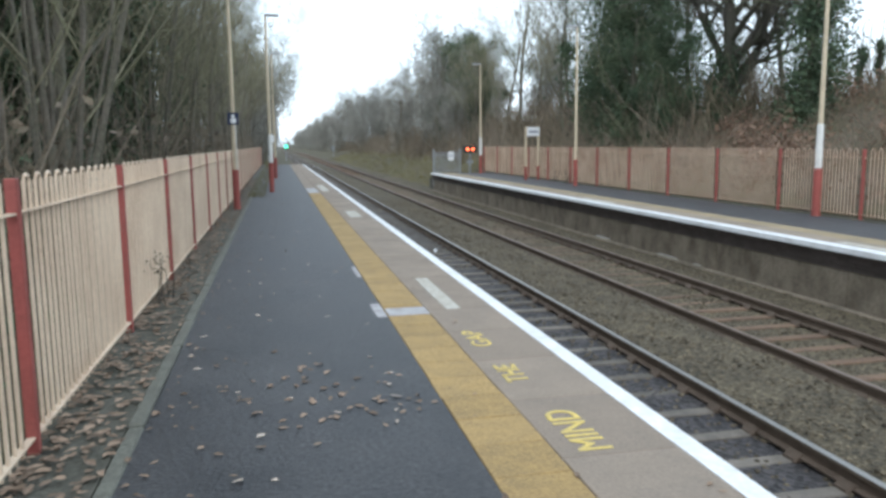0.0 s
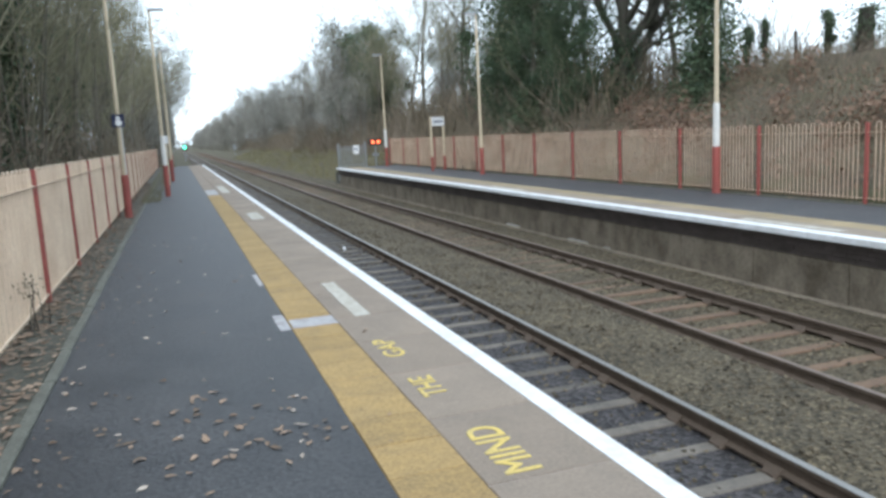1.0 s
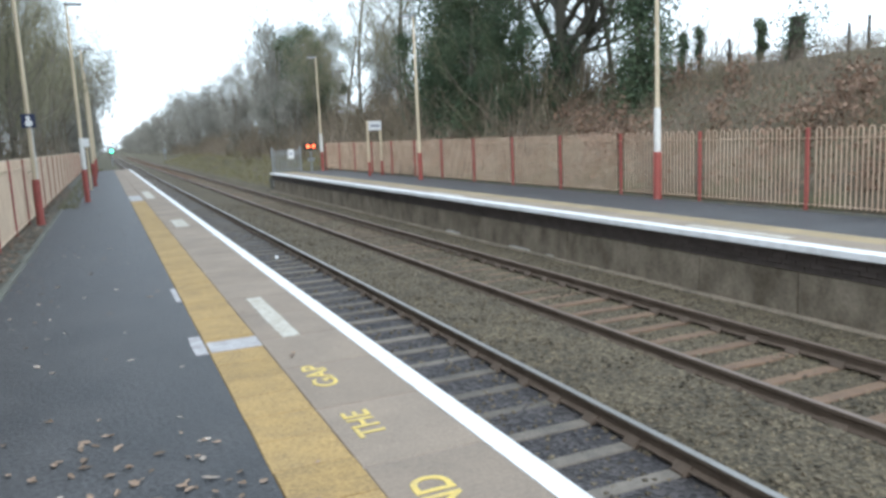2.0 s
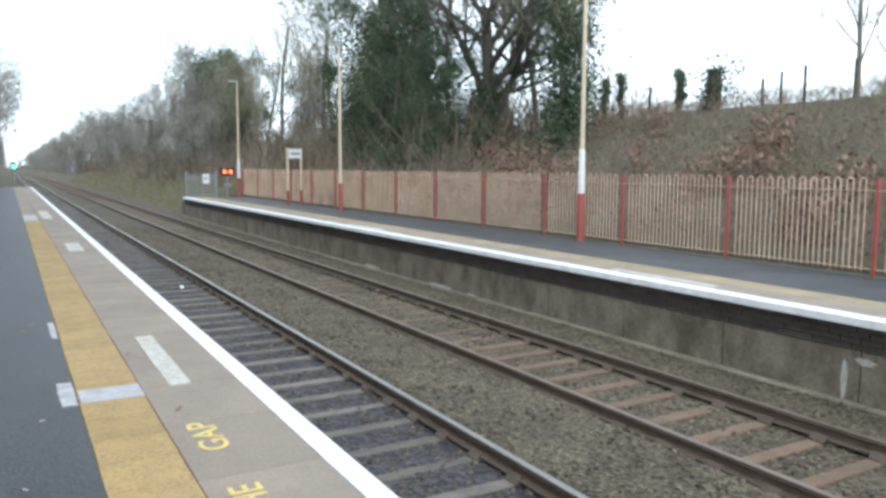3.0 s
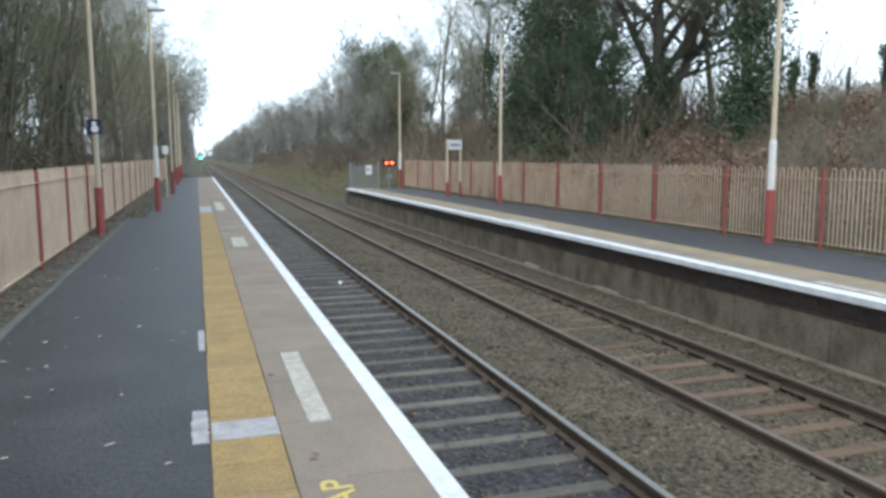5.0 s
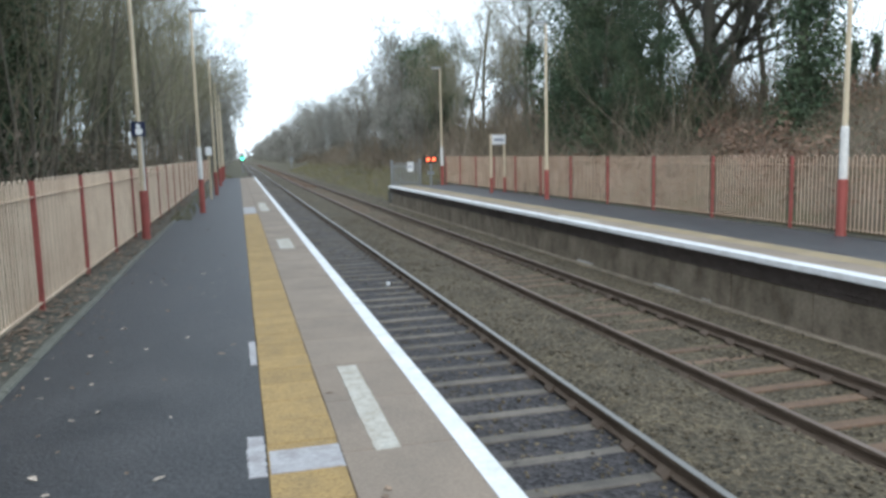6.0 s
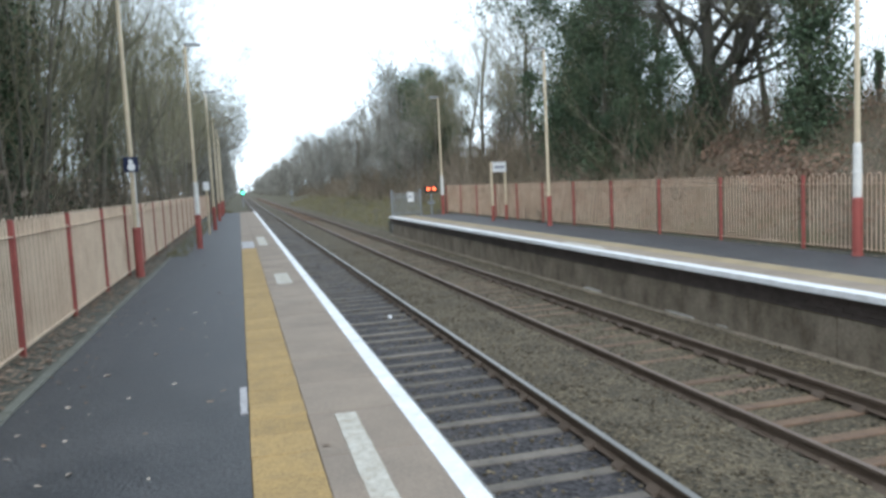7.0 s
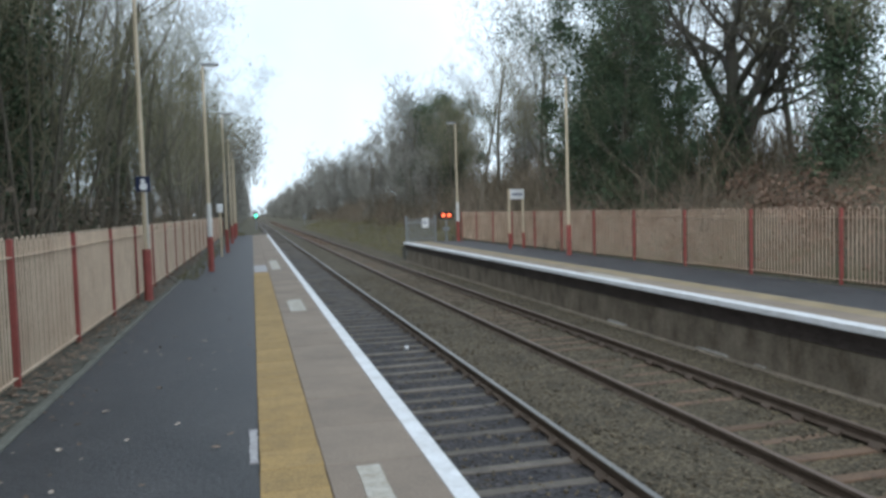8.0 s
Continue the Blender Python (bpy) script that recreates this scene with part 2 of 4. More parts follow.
def ground_z(x, y):
    wob = 0.25 * noise.noise((x * 0.25, y * 0.25, 3)) + 0.5 * noise.noise((x * 0.06, y * 0.06, 9))
    left_open = smooth(NEAR_END - 1, NEAR_END + 6, y)
    right_open = smooth(FAR_END + 1, FAR_END + 5, y)
    if x < -3.62:
        far = smooth(3.7, 14, -x)
        z = -0.03 + 1.2 * far + wob * far
        return z - 0.6 * left_open * (1 - smooth(3.6, 8, -x))
    if x < -0.6:
        return -1.2 + left_open * 0.75 * smooth(0.6, 3.62, -x) + 0.05 * left_open
    if x < 6.9:
        return -1.2 + 0.10 * right_open * smooth(6.4, 6.9, x)
    top = 3.45 - 0.3 * smooth(14, 26, y)
    slope = 0.39 - 0.10 * smooth(15, 24, y)
    behind = 0.02 + min(top, max(0.0, (x - 10.05)) * slope)
    behind += wob * smooth(10.2, 14, x) * 0.7
    open_bank = min(top * 0.8, -1.1 + (x - 6.9) * 0.33) + wob * smooth(8, 12, x)
    if x < 9.95:
        return -1.2 * (1 - right_open) + right_open * open_bank
    return behind * (1 - right_open) + right_open * max(open_bank, behind * 0.6)


xs = [-600, -200, -80, -50, -35, -25, -20, -17, -14, -12, -10, -9, -8, -7, -6, -5, -4.3, -3.9, -3.63, -3.61, -2.8, -2, -1.2, -0.61, -0.59, 2, 4, 6, 6.4, 6.89, 6.91, 7.5, 8.2, 9, 9.6, 9.94, 9.96, 10.3, 10.8, 11.4, 12, 12.7, 13.4, 14.2, 15, 16, 17, 18, 19, 20, 22, 25, 30, 36, 45, 60, 100, 220, 600]
ys = [-200, -80, -40, -25, -18] + [-14 + 1.6 * i for i in range(60)] + [84 + 6 * i for i in range(28)] + [300, 400, 600, 1200]
verts = [(x, y, ground_z(x, y)) for y in ys for x in xs]
nx = len(xs)
faces = [(j * nx + i, j * nx + i + 1, (j + 1) * nx + i + 1, (j + 1) * nx + i) for j in range(len(ys) - 1) for i in range(nx - 1)]
ground = tagged(raw("ground", verts, faces, EARTH, smooth=True), "brown earth and leaf litter rising in banks", "ground", kind="structure")

# trackbed
def bed_heap(x):
    """Ballast lies low between the rails and covers the sleeper ends outside them."""
    return 0.115 * smooth(2.2, 2.36, x) * (1 - smooth(3.6, 3.78, x)) + 0.11 * smooth(5.4, 5.62, x) - 0.010 * smooth(3.75, 3.9, x) * (1 - smooth(5.2, 5.4, x))


Y0, Y1 = -14.0, 420.0
verts, faces = [], []
bx = [-0.3, 0.2, 0.9, 1.4, 2.0, 2.2, 2.35, 2.5, 3.0, 3.45, 3.6, 3.75, 3.9, 4.6, 5.2, 5.4, 5.6, 5.8, 6.1, 6.7, 7.2]
by = [Y0 + 0.5 * i for i in range(150)] + [61.5 + 4 * i for i in range(90)]
for y in by:
    for x in bx:
        heap = bed_heap(x) - (0.25 if x > 7 or x < -0.2 else 0)
        verts.append((x, y, BED - 0.006 + heap + 0.03 * noise.noise((x * 1.7, y * 1.7, 0))))
nb = len(bx)
faces = [(j * nb + i, j * nb + i + 1, (j + 1) * nb + i + 1, (j + 1) * nb + i) for j in range(len(by) - 1) for i in range(nb - 1)]
bed = tagged(raw("ballast_bed", verts, faces, BALLAST, smooth=True), "brown-grey stone ballast, oily dark in the near track", "ballast", kind="structure")
bed.data.materials.append(DARKBALLAST)
for p in bed.data.polygons:
    if p.center.x < 2.2 and p.center.y < 60:
        p.material_index = 1

rnd = random.Random(4)
verts, faces = [], []
for k in range(22000):
    y = -6 + 34 * rnd.random() ** 1.6
    x = rnd.uniform(0.1, 6.35)
    s = rnd.uniform(0.014, 0.034)
    if x < 2.1 and rnd.random() < 0.6:
        continue
    z = BED - 0.002 + bed_heap(x) + 0.03 * noise.noise((x * 1.7, y * 1.7, 0))
    b = len(verts)
    ax = [Vector((rnd.uniform(-1, 1), rnd.uniform(-1, 1), rnd.uniform(-1, 1))).normalized() for _ in range(2)]
    u = ax[0]
    w = u.cross(ax[1]).normalized()
    q = u.cross(w)
    for d in (u, -u, w, -w, q, -q):
        verts.append((x + d.x * s * rnd.uniform(0.7, 1.3), y + d.y * s * rnd.uniform(0.7, 1.3), z + d.z * s * 0.8))
    for f in ((0, 2, 4), (2, 1, 4), (1, 3, 4), (3, 0, 4), (2, 0, 5), (1, 2, 5), (3, 1, 5), (0, 3, 5)):
        faces.append(tuple(b + i for i in f))
tagged(raw("ballast_stones", verts, faces, STONE), "loose angular ballast stones in brown and grey", "ballast", kind="stuff")

RAIL_PROFILE = [(-0.035, 0), (0.035, 0), (0.036, -0.035), (0.010, -0.05), (0.009, -0.115), (0.065, -0.132), (0.065, -0.145), (-0.065, -0.145), (-0.065, -0.132), (-0.009, -0.115), (-0.010, -0.05), (-0.036, -0.035)]


def railway_track(rails, top, wood, step, phase, buried, label):
    t = thing("railway_track", ((rails[0] + rails[1]) / 2, 0, 0), label, "railway track", "pair of tracks", "structure")
    mid = (rails[0] + rails[1]) / 2
    for rx in rails:
        vs, fs = [], []
        n = len(RAIL_PROFILE)
        stops = [Y0 + 6 * i for i in range(73)]
        for y in stops:
            vs += [(rx - mid + px, y, RAIL_Z + pz) for px, pz in RAIL_PROFILE]
        for k in range(len(stops) - 1):
            fs += [(k * n + i, k * n + (i + 1) % n, (k + 1) * n + (i + 1) % n, (k + 1) * n + i) for i in range(n)]
        r = raw("rail", vs, fs, RAILSIDE, t)
        r.data.materials.append(top)
        for p in r.data.polygons:
            if p.index % n == 0:
                p.material_index = 1
    bm = boxes((-1.28, 1.28, -0.08, 0.08, BED - 0.12, BED + 0.012), bevel=0.012)
    first = part("sleeper", bm, wood, t)
    first.location = (0, phase - 22 * step, 0)
    for i in range(-21, 104):
        again(first, rnd.uniform(-0.02, 0.02), phase + i * step + rnd.uniform(-0.02, 0.02), rnd.uniform(-0.008, 0.004) - (0.022 if phase + i * step > buried else 0), t)
    vs, fs = [], []
    cube = ((0, 1, 2, 3), (4, 5, 6, 7), (0, 1, 5, 4), (1, 2, 6, 5), (2, 3, 7, 6), (3, 0, 4, 7))
    for i in range(104, 420):
        y = phase + i * step
        b = len(vs)
        for z in (BED - 0.1, BED + 0.012):
            vs += [(-1.28, y - 0.12, z), (1.28, y - 0.12, z), (1.28, y + 0.12, z), (-1.28, y + 0.12, z)]
        fs += [tuple(b + c for c in f) for f in cube]
    tagged(raw("far_sleepers", vs, fs, wood, t), kind="stuff")
    vs, fs = [], []
    for i in range(-10, 104):
        y = phase + i * step
        for rx in rails:
            for side in (-1, 1):
                b = len(vs)
                x0, x1 = sorted((rx - mid + side * 0.03, rx - mid + side * 0.11))
                hi = (RAIL_Z - 0.10, RAIL_Z - 0.15) if side > 0 else (RAIL_Z - 0.15, RAIL_Z - 0.10)
                vs += [(x0, y - 0.09, BED), (x1, y - 0.09, BED), (x1, y + 0.09, BED), (x0, y + 0.09, BED)]
                vs += [(x0, y - 0.06, hi[0]), (x1, y - 0.09, hi[1]), (x1, y + 0.09, hi[1]), (x0, y + 0.06, hi[0])]
                fs += [tuple(b + c for c in f) for f in cube]
    tagged(raw("rail_chairs", vs, fs, RAILSIDE, t), kind="stuff")
    return t


railway_track((0.646, 2.151), RAILTOP, SLEEPER, 0.616, -0.20, 100, "steel rails with bright heads on grey timber sleepers")
railway_track((3.836, 5.341), RAILTOP2, SLEEPER2, 0.605, -0.87, 3.5, "rusty steel rails on reddish-brown timber sleepers")

# near platform
PS = -14.0
near = thing("platform_1", (0, 0, 0), "asphalt railway platform with yellow paving and white edge", "platform", kind="structure")
part("platform_body", boxes((-3.60, -0.10, PS, NEAR_END, -1.25, -0.09)), CONCRETE, near)
part("asphalt_surface", boxes((-2.99, -1.205, PS, NEAR_END, -0.088, 0.0)), ASPHALT, near)
part("verge", boxes((-3.60, -3.088, PS, NEAR_END, -0.088, 0.004)), SOIL, near, "dirt strip covered in dead leaves")
first = part("kerb_stone", boxes((-0.045, 0.045, 0.0, 0.911, -0.105, 0.0), bevel=0.012), KERB, near, "mossy concrete edging")
first.location = (-3.037, PS, 0.02)
for i in range(1, 79):
    again(first, -3.037 + rnd.uniform(-0.006, 0.006), PS + i * 0.915, 0.02 + rnd.uniform(-0.008, 0.006), near)
# opposite platform falls gently towards its fence
OX, OFENCE = 6.20, 9.76
far = thing("platform_2", (0, 0, 0), "opposite railway platform with white coping and stained wall", "platform", kind="structure")


def oz(x):
    return -0.01 - 0.016 * (x - OX)


def slab(x0, x1, y0, y1, lift=0.0, depth=0.09):
    bm = bmesh.new()
    vs = [bm.verts.new(c) for c in ((x0, y0, oz(x0) - depth), (x1, y0, oz(x1) - depth), (x1, y1, oz(x1) - depth), (x0, y1, oz(x0) - depth), (x0, y0, oz(x0) + lift), (x1, y0, oz(x1) + lift), (x1, y1, oz(x1) + lift), (x0, y1, oz(x0) + lift))]
    for f in ((3, 2, 1, 0), (4, 5, 6, 7), (0, 1, 5, 4), (1, 2, 6, 5), (2, 3, 7, 6), (3, 0, 4, 7)):
        bm.faces.new([vs[i] for i in f])
    return bm


part("platform_body", boxes((6.42, 9.9, PS, FAR_END, -1.3, -0.20)), CONCRETE, far)
part("asphalt_surface", slab(7.52, 9.62, PS, FAR_END, depth=0.12), ASPHALT, far)
ramp = bmesh.new()
rv = [ramp.verts.new(c) for c in ((6.9, FAR_END, -1.3), (9.94, FAR_END, -1.3), (9.94, 38.4, -1.3), (6.9, 38.4, -1.3), (6.9, FAR_END, -0.08), (9.94, FAR_END, -0.08), (9.94, 38.4, -0.42), (6.9, 38.4, -0.42))]
for f in ((3, 2, 1, 0), (4, 5, 6, 7), (0, 1, 5, 4), (1, 2, 6, 5), (2, 3, 7, 6), (3, 0, 4, 7)):
    ramp.faces.new([rv[i] for i in f])
part("ramp", ramp, SOIL, far, "weedy earth ramp at the platform end")
part("verge", slab(9.622, 9.94, PS, FAR_END, 0.01, 0.12), SOIL, far, "dirt strip along the fence")


# hoop-topped railings
def hoop_tube(vs, fs, y, pitch):
    """One inverted U of round bar standing between y and y + pitch."""
    mid, rad = y + pitch / 2, pitch / 2
    pts = [Vector((0, y, 0.06)), Vector((0, y, 1.40))]
    pts += [Vector((0, mid - rad * math.cos(t), 1.43 + rad * math.sin(t))) for t in (0.35, 0.95, 1.57, 2.2, 2.8)]
    pts += [Vector((0, y + pitch, 1.40)), Vector((0, y + pitch, 0.06))]
    tube(vs, fs, pts, [0.0115] * len(pts), 5)


def railing(name, x, y0, count, panel, paint, label, single, pitch=0.102):
    """Panels between posts; the hoops of the panels in `single` are pieces of their own."""
    f = thing(name, (x, y0, 0), label, "fence", "", "structure")
    post = part("post", boxes((-0.03, 0.03, -0.03, 0.03, -0.15, 1.47), bevel=0.006), RED, f, "maroon square steel post")
    for i in range(1, count + 1):
        again(post, 0, i * panel, 0, f)
    rail = part("cross_rail", boxes((-0.022, 0.022, 0.03, panel - 0.03, -0.005, 0.005)), paint, f)
    rail.location = (0, 0, 0.10)
    again(rail, 0, 0, 1.29, f)
    for i in range(1, count):
        again(rail, 0, i * panel, 0.10, f)
        again(rail, 0, i * panel, 1.29, f)
    each = int((panel - 0.12) / pitch / 2)
    start = (panel - (2 * each - 1) * pitch) / 2
    vs, fs = [], []
    hoop_tube(vs, fs, 0, pitch)
    first = raw("hoop", vs, fs, paint, f)
    first.location = (0, single[0] * panel + start, 0)
    vs, fs = [], []
    for i in range(count):
        for k in range(each):
            y = i * panel + start + 2 * k * pitch
            if i not in single:
                hoop_tube(vs, fs, y, pitch)
            elif (i, k) != (single[0], 0):
                again(first, 0, y, 0, f)
    tagged(raw("far_hoops", vs, fs, paint, f), kind="stuff")
    return f


railing("railing_1", -3.50, -14.17, 27, 2.72, PALE, "cream hoop-topped steel railing with maroon posts", range(2, 24))
r2 = railing("railing_2", OFENCE, -12.88, 18, 2.72, PALE2, "weathered cream hoop-topped railing with maroon posts", range(3, 18))
r2.location.z = -0.05


# lamp posts
def lamp_post(x, y, z, sleeve, head_turn, label, red=1.02, girth=1.0):
    p = thing("lamp_post", (x, y, z), label, "lamp post", "platform lamps", turn=head_turn)
    part("base", lathe(bmesh.new(), [(0.09 * girth, -0.05), (0.094 * girth, 0.02), (0.084 * girth, 0.05), (0.084 * girth, red - 0.03), (0.076 * girth, red)], 14), RED, p, "maroon tubular base")
    if sleeve:
        part("sleeve", lathe(bmesh.new(), [(0.074, red + 0.001), (0.074, red + 0.42), (0.080, red + 0.43), (0.080, red + 0.46), (0.072, red + 0.47), (0.072, red + 0.93), (0.055, red + 0.98)], 14), SLEEVE, p, "white painted sleeve with notices")
    low = red + 0.981 if sleeve else red + 0.001
    part("pole", lathe(bmesh.new(), [(0.052, low), (0.048, 3.0), (0.036, 5.95), (0.036, 6.0)], 12), POLE, p, "cream tapered pole")
    bm = boxes((-0.04, 0.46, -0.085, 0.085, 6.0, 6.07), bevel=0.02)
    head = part("lamp_head", bm, GALV, p, "flat grey lantern")
    part("lens", boxes((0.05, 0.42, -0.065, 0.065, 5.988, 5.999)), SLEEVE, head)
    return p


L1 = lamp_post(-3.23, 12.60, 0, False, 0, "cream lamp post with maroon base beside the railing")
for i, (lx, ly) in enumerate(((-2.40, 19.95), (-2.28, 31.2), (-2.34, 42.2), (-2.36, 51.0), (-2.40, 58.0))):
    lamp_post(lx, ly, 0, i == 0, 0, "cream lamp post with white sleeve and maroon base" if i == 0 else "distant cream lamp post with maroon base")
lamp_post(9.58, 7.30, oz(9.58), True, 180, "cream lamp post with white sleeve on opposite platform", 1.06, 1.1)
lamp_post(9.14, 20.4, oz(9.28), False, 180, "cream lamp post with maroon base by the railing")
lamp_post(9.05, 34.25, oz(9.05), True, 180, "cream lamp post at the platform end")

small = thing("platform_notice", (-2.40, 27.8, 0), "small white notice on a cream post", "sign")
part("post", lathe(bmesh.new(), [(0.04, -0.05), (0.035, 2.1)], 10), POLE, small)
part("panel", boxes((-0.12, 0.12, -0.055, -0.037, 1.76, 2.10), bevel=0.004), SIGNWHITE, small)
# notice on a lamp post
plate = thing("platform_sign", (-3.23, 12.54, 2.30), "small dark blue square sign with white symbol", "sign")
part("panel", boxes((-0.14, 0.14, -0.012, 0.0, -0.15, 0.15), bevel=0.004), BLUE, plate)
bm = bmesh.new()
lathe(bm, [(0.045, 0.0), (0.045, 0.004)], 12, (0.0, 0.06))
lathe(bm, [(0.075, 0.0), (0.075, 0.004)], 14, (0.01, -0.05))
bmesh.ops.rotate(bm, matrix=Matrix.Rotation(radians(90), 3, "X"), verts=bm.verts)
bmesh.ops.translate(bm, vec=(0, -0.012, 0), verts=bm.verts)
part("symbol", bm, SIGNWHITE, plate)
part("bracket", boxes((-0.06, 0.06, 0.001, 0.055, -0.05, 0.05)), GALV, plate)
conduit = solid("cable_conduit", lathe(bmesh.new(), [(0.014, 1.03), (0.014, 2.18)], 8, (-3.18, 12.55)), SLEEVE)
tagged(conduit, "grey cable conduit strapped to the lamp post", "conduit")

# station name board
board = thing("station_sign", (9.14, 25.6, oz(9.1)), "white station name board on two cream posts", "sign", turn=35)
for s in (-1, 1):
    leg = part("leg", boxes((s * 0.47 - 0.035, s * 0.47 + 0.035, -0.035, 0.035, 0.62, 2.40), bevel=0.005), POLE, board)
    part("foot", boxes((s * 0.47 - 0.045, s * 0.47 + 0.045, -0.045, 0.045, -0.05, 0.619), bevel=0.005), RED, leg, "maroon foot")
part("panel", boxes((-0.434, 0.50, -0.05, -0.036, 1.98, 2.38), bevel=0.004), SIGNWHITE, board)
part("lettering", boxes((-0.30, 0.36, -0.054, -0.0505, 2.13, 2.22)), SIGNINK, board, "line of unreadable dark lettering")

# red indicator, gate and notice at the platform end
ind = thing("red_signal", (9.20, 37.3, -0.2), "signal lamp with two red lights on a grey post", "signal")
part("post", lathe(bmesh.new(), [(0.06, -0.6), (0.05, 1.2)], 10), GALV, ind)
part("housing", boxes((-0.36, 0.36, -0.10, 0.10, 1.27, 1.66), bevel=0.02), BLACK, ind)
for s in (-1, 1):
    bm = bmesh.new()
    lathe(bm, [(0.092, 0.0), (0.08, 0.03)], 14)
    bmesh.ops.rotate(bm, matrix=Matrix.Rotation(radians(90), 3, "X"), verts=bm.verts)
    bmesh.ops.translate(bm, vec=(s * 0.165, -0.101, 1.47), verts=bm.verts)
    part("light", bm, REDGLOW, ind, "glowing red lens")
part("crosspiece", boxes((-0.2, 0.2, -0.03, 0.03, 0.62, 0.82), bevel=0.01), GALV, ind)

gate = thing("palisade_gate", (7.65, 37.0, -0.35), "grey galvanised palisade gate at the platform end", "gate")
for gx in (-0.75, 0.85):
    part("gate_post", boxes((gx - 0.05, gx + 0.05, -0.05, 0.05, -0.5, 1.65), bevel=0.006), GALV, gate)
for i in range(9):
    part("slat", boxes((-0.60 + i * 0.16 - 0.03, -0.60 + i * 0.16 + 0.03, -0.012, 0.012, 0.15, 1.50), bevel=0.004), GALV, gate)
for gz in (0.35, 1.25):
    part("gate_rail", boxes((-0.70, 0.80, 0.013, 0.045, gz, gz + 0.05)), GALV, gate)
note = thing("notice_board", (7.92, 36.85, 0.65), "white notice fixed to the grey gate", "sign")
part("panel", boxes((-0.17, 0.17, 0.0, 0.012, -0.02, 0.5), bevel=0.004), SIGNWHITE, note)
part("lettering", boxes((-0.12, 0.10, -0.004, -0.0005, 0.20, 0.26), (-0.12, 0.06, -0.004, -0.0005, 0.30, 0.34)), SIGNINK, note, "unreadable printed lines")

# far signals along the line
sig = thing("green_signal", (-0.5, 140.0, -1.1), "distant railway signal showing a green light", "signal")
part("post", lathe(bmesh.new(), [(0.09, -0.5), (0.08, 1.9)], 10), GALV, sig)
part("head", boxes((-0.35, 0.35, -0.15, 0.15, 1.9, 3.1), bevel=0.03), BLACK, sig)
bm = bmesh.new()
lathe(bm, [(0.26, 0.0), (0.24, 0.05)], 16)
bmesh.ops.rotate(bm, matrix=Matrix.Rotation(radians(90), 3, "X"), verts=bm.verts)
bmesh.ops.translate(bm, vec=(0, -0.151, 2.45), verts=bm.verts)
part("light", bm, GREENGLOW, sig, "glowing green lens")
board2 = thing("lineside_sign", (8.3, 140.0, -0.8), "small pale blue and white lineside board on a post", "sign")
part("post", lathe(bmesh.new(), [(0.07, -0.5), (0.06, 1.3)], 8), GALV, board2)
part("panel", boxes((-0.28, 0.28, -0.03, 0.03, 1.3, 2.2), bevel=0.01), GALV, board2)


# painted marks on the near platform
def lettering(word, y0, y1, x_low, height):
    cu = bpy.data.curves.new("lettering", "FONT")
    cu.body, cu.size, cu.extrude, cu.bevel_depth, cu.bevel_resolution = word, 1.0, 0.02, 0.015, 0
    cu.materials.append(LETTER)
    ob = new("platform_lettering", cu)
    bpy.context.view_layer.update()
    w, h = ob.dimensions.x, ob.dimensions.y
    ob.matrix_basis = pose(x_low, y0, 0.0065, 0, 0, 90) @ Matrix.Diagonal(((y1 - y0) / w, height / h, 0.06, 1))
    tagged(ob, "faded yellow painted word " + word + " on pale slabs", "painted lettering", "warning words")


lettering("MIND", -3.96, -3.35, -0.480, 0.195)
lettering("THE", -2.74, -2.33, -0.533, 0.160)
lettering("GAP", -1.80, -1.29, -0.525, 0.165)


def blotch(name, x0, x1, y0, y1, z, material, label, ragged=0.02, seed=1):
    """A thin painted patch with uneven edges."""
    r = random.Random(seed)
    bm = bmesh.new()
    edge = []
    n = 10
    for i in range(n):
        edge.append((x0 + (x1 - x0) * i / n, y0))
    for i in range(n * 2):
        edge.append((x1, y0 + (y1 - y0) * i / n / 2))
    for i in range(n):
        edge.append((x1 - (x1 - x0) * i / n, y1))
    for i in range(n * 2):
        edge.append((x0, y1 - (y1 - y0) * i / n / 2))
    low, high = [], []
    for ex, ey in edge:
        dx, dy = r.uniform(-ragged, ragged), r.uniform(-ragged, ragged)
        low.append(bm.verts.new((ex + dx, ey + dy, z - 0.012)))
        high.append(bm.verts.new((ex + dx, ey + dy, z)))
    bm.faces.new(high)
    k = len(edge)
    for i in range(k):
        bm.faces.new((low[i], low[(i + 1) % k], high[(i + 1) % k], high[i]))
    return tagged(solid(name, bm, material), label, "paint mark")


blotch("paint_patch", -0.605, -0.455, -0.38, 1.41, 0.0085, WORN, "worn white rectangle painted on pale slabs", 0.004, 2)
blotch("paint_patch", -0.62, -0.36, 9.45, 11.2, 0.0085, WORN, "worn white rectangle painted on pale slabs", 0.006, 3)
blotch("paint_patch", -0.68, -0.42, 19.4, 23.8, 0.0085, WORN, "worn white rectangle painted on pale slabs", 0.008, 4)
blotch("mortar_patch", -1.19, -0.795, -0.53, -0.21, 0.0095, GREYPATCH, "pale grey mortar band across yellow paving", 0.003, 5)
blotch("mortar_patch", -1.31, -1.212, -0.54, 0.06, 0.006, GREYPATCH, "pale grey mortar spill on asphalt", 0.009, 6)
blotch("mortar_patch", -1.265, -1.212, 1.7, 2.5, 0.006, GREYPATCH, "pale grey mortar spill on asphalt", 0.006, 7)
blotch("mortar_patch", -1.19, -0.82, 18.6, 21.5, 0.0095, GREYPATCH, "pale grey worn patch across yellow paving", 0.02, 8)

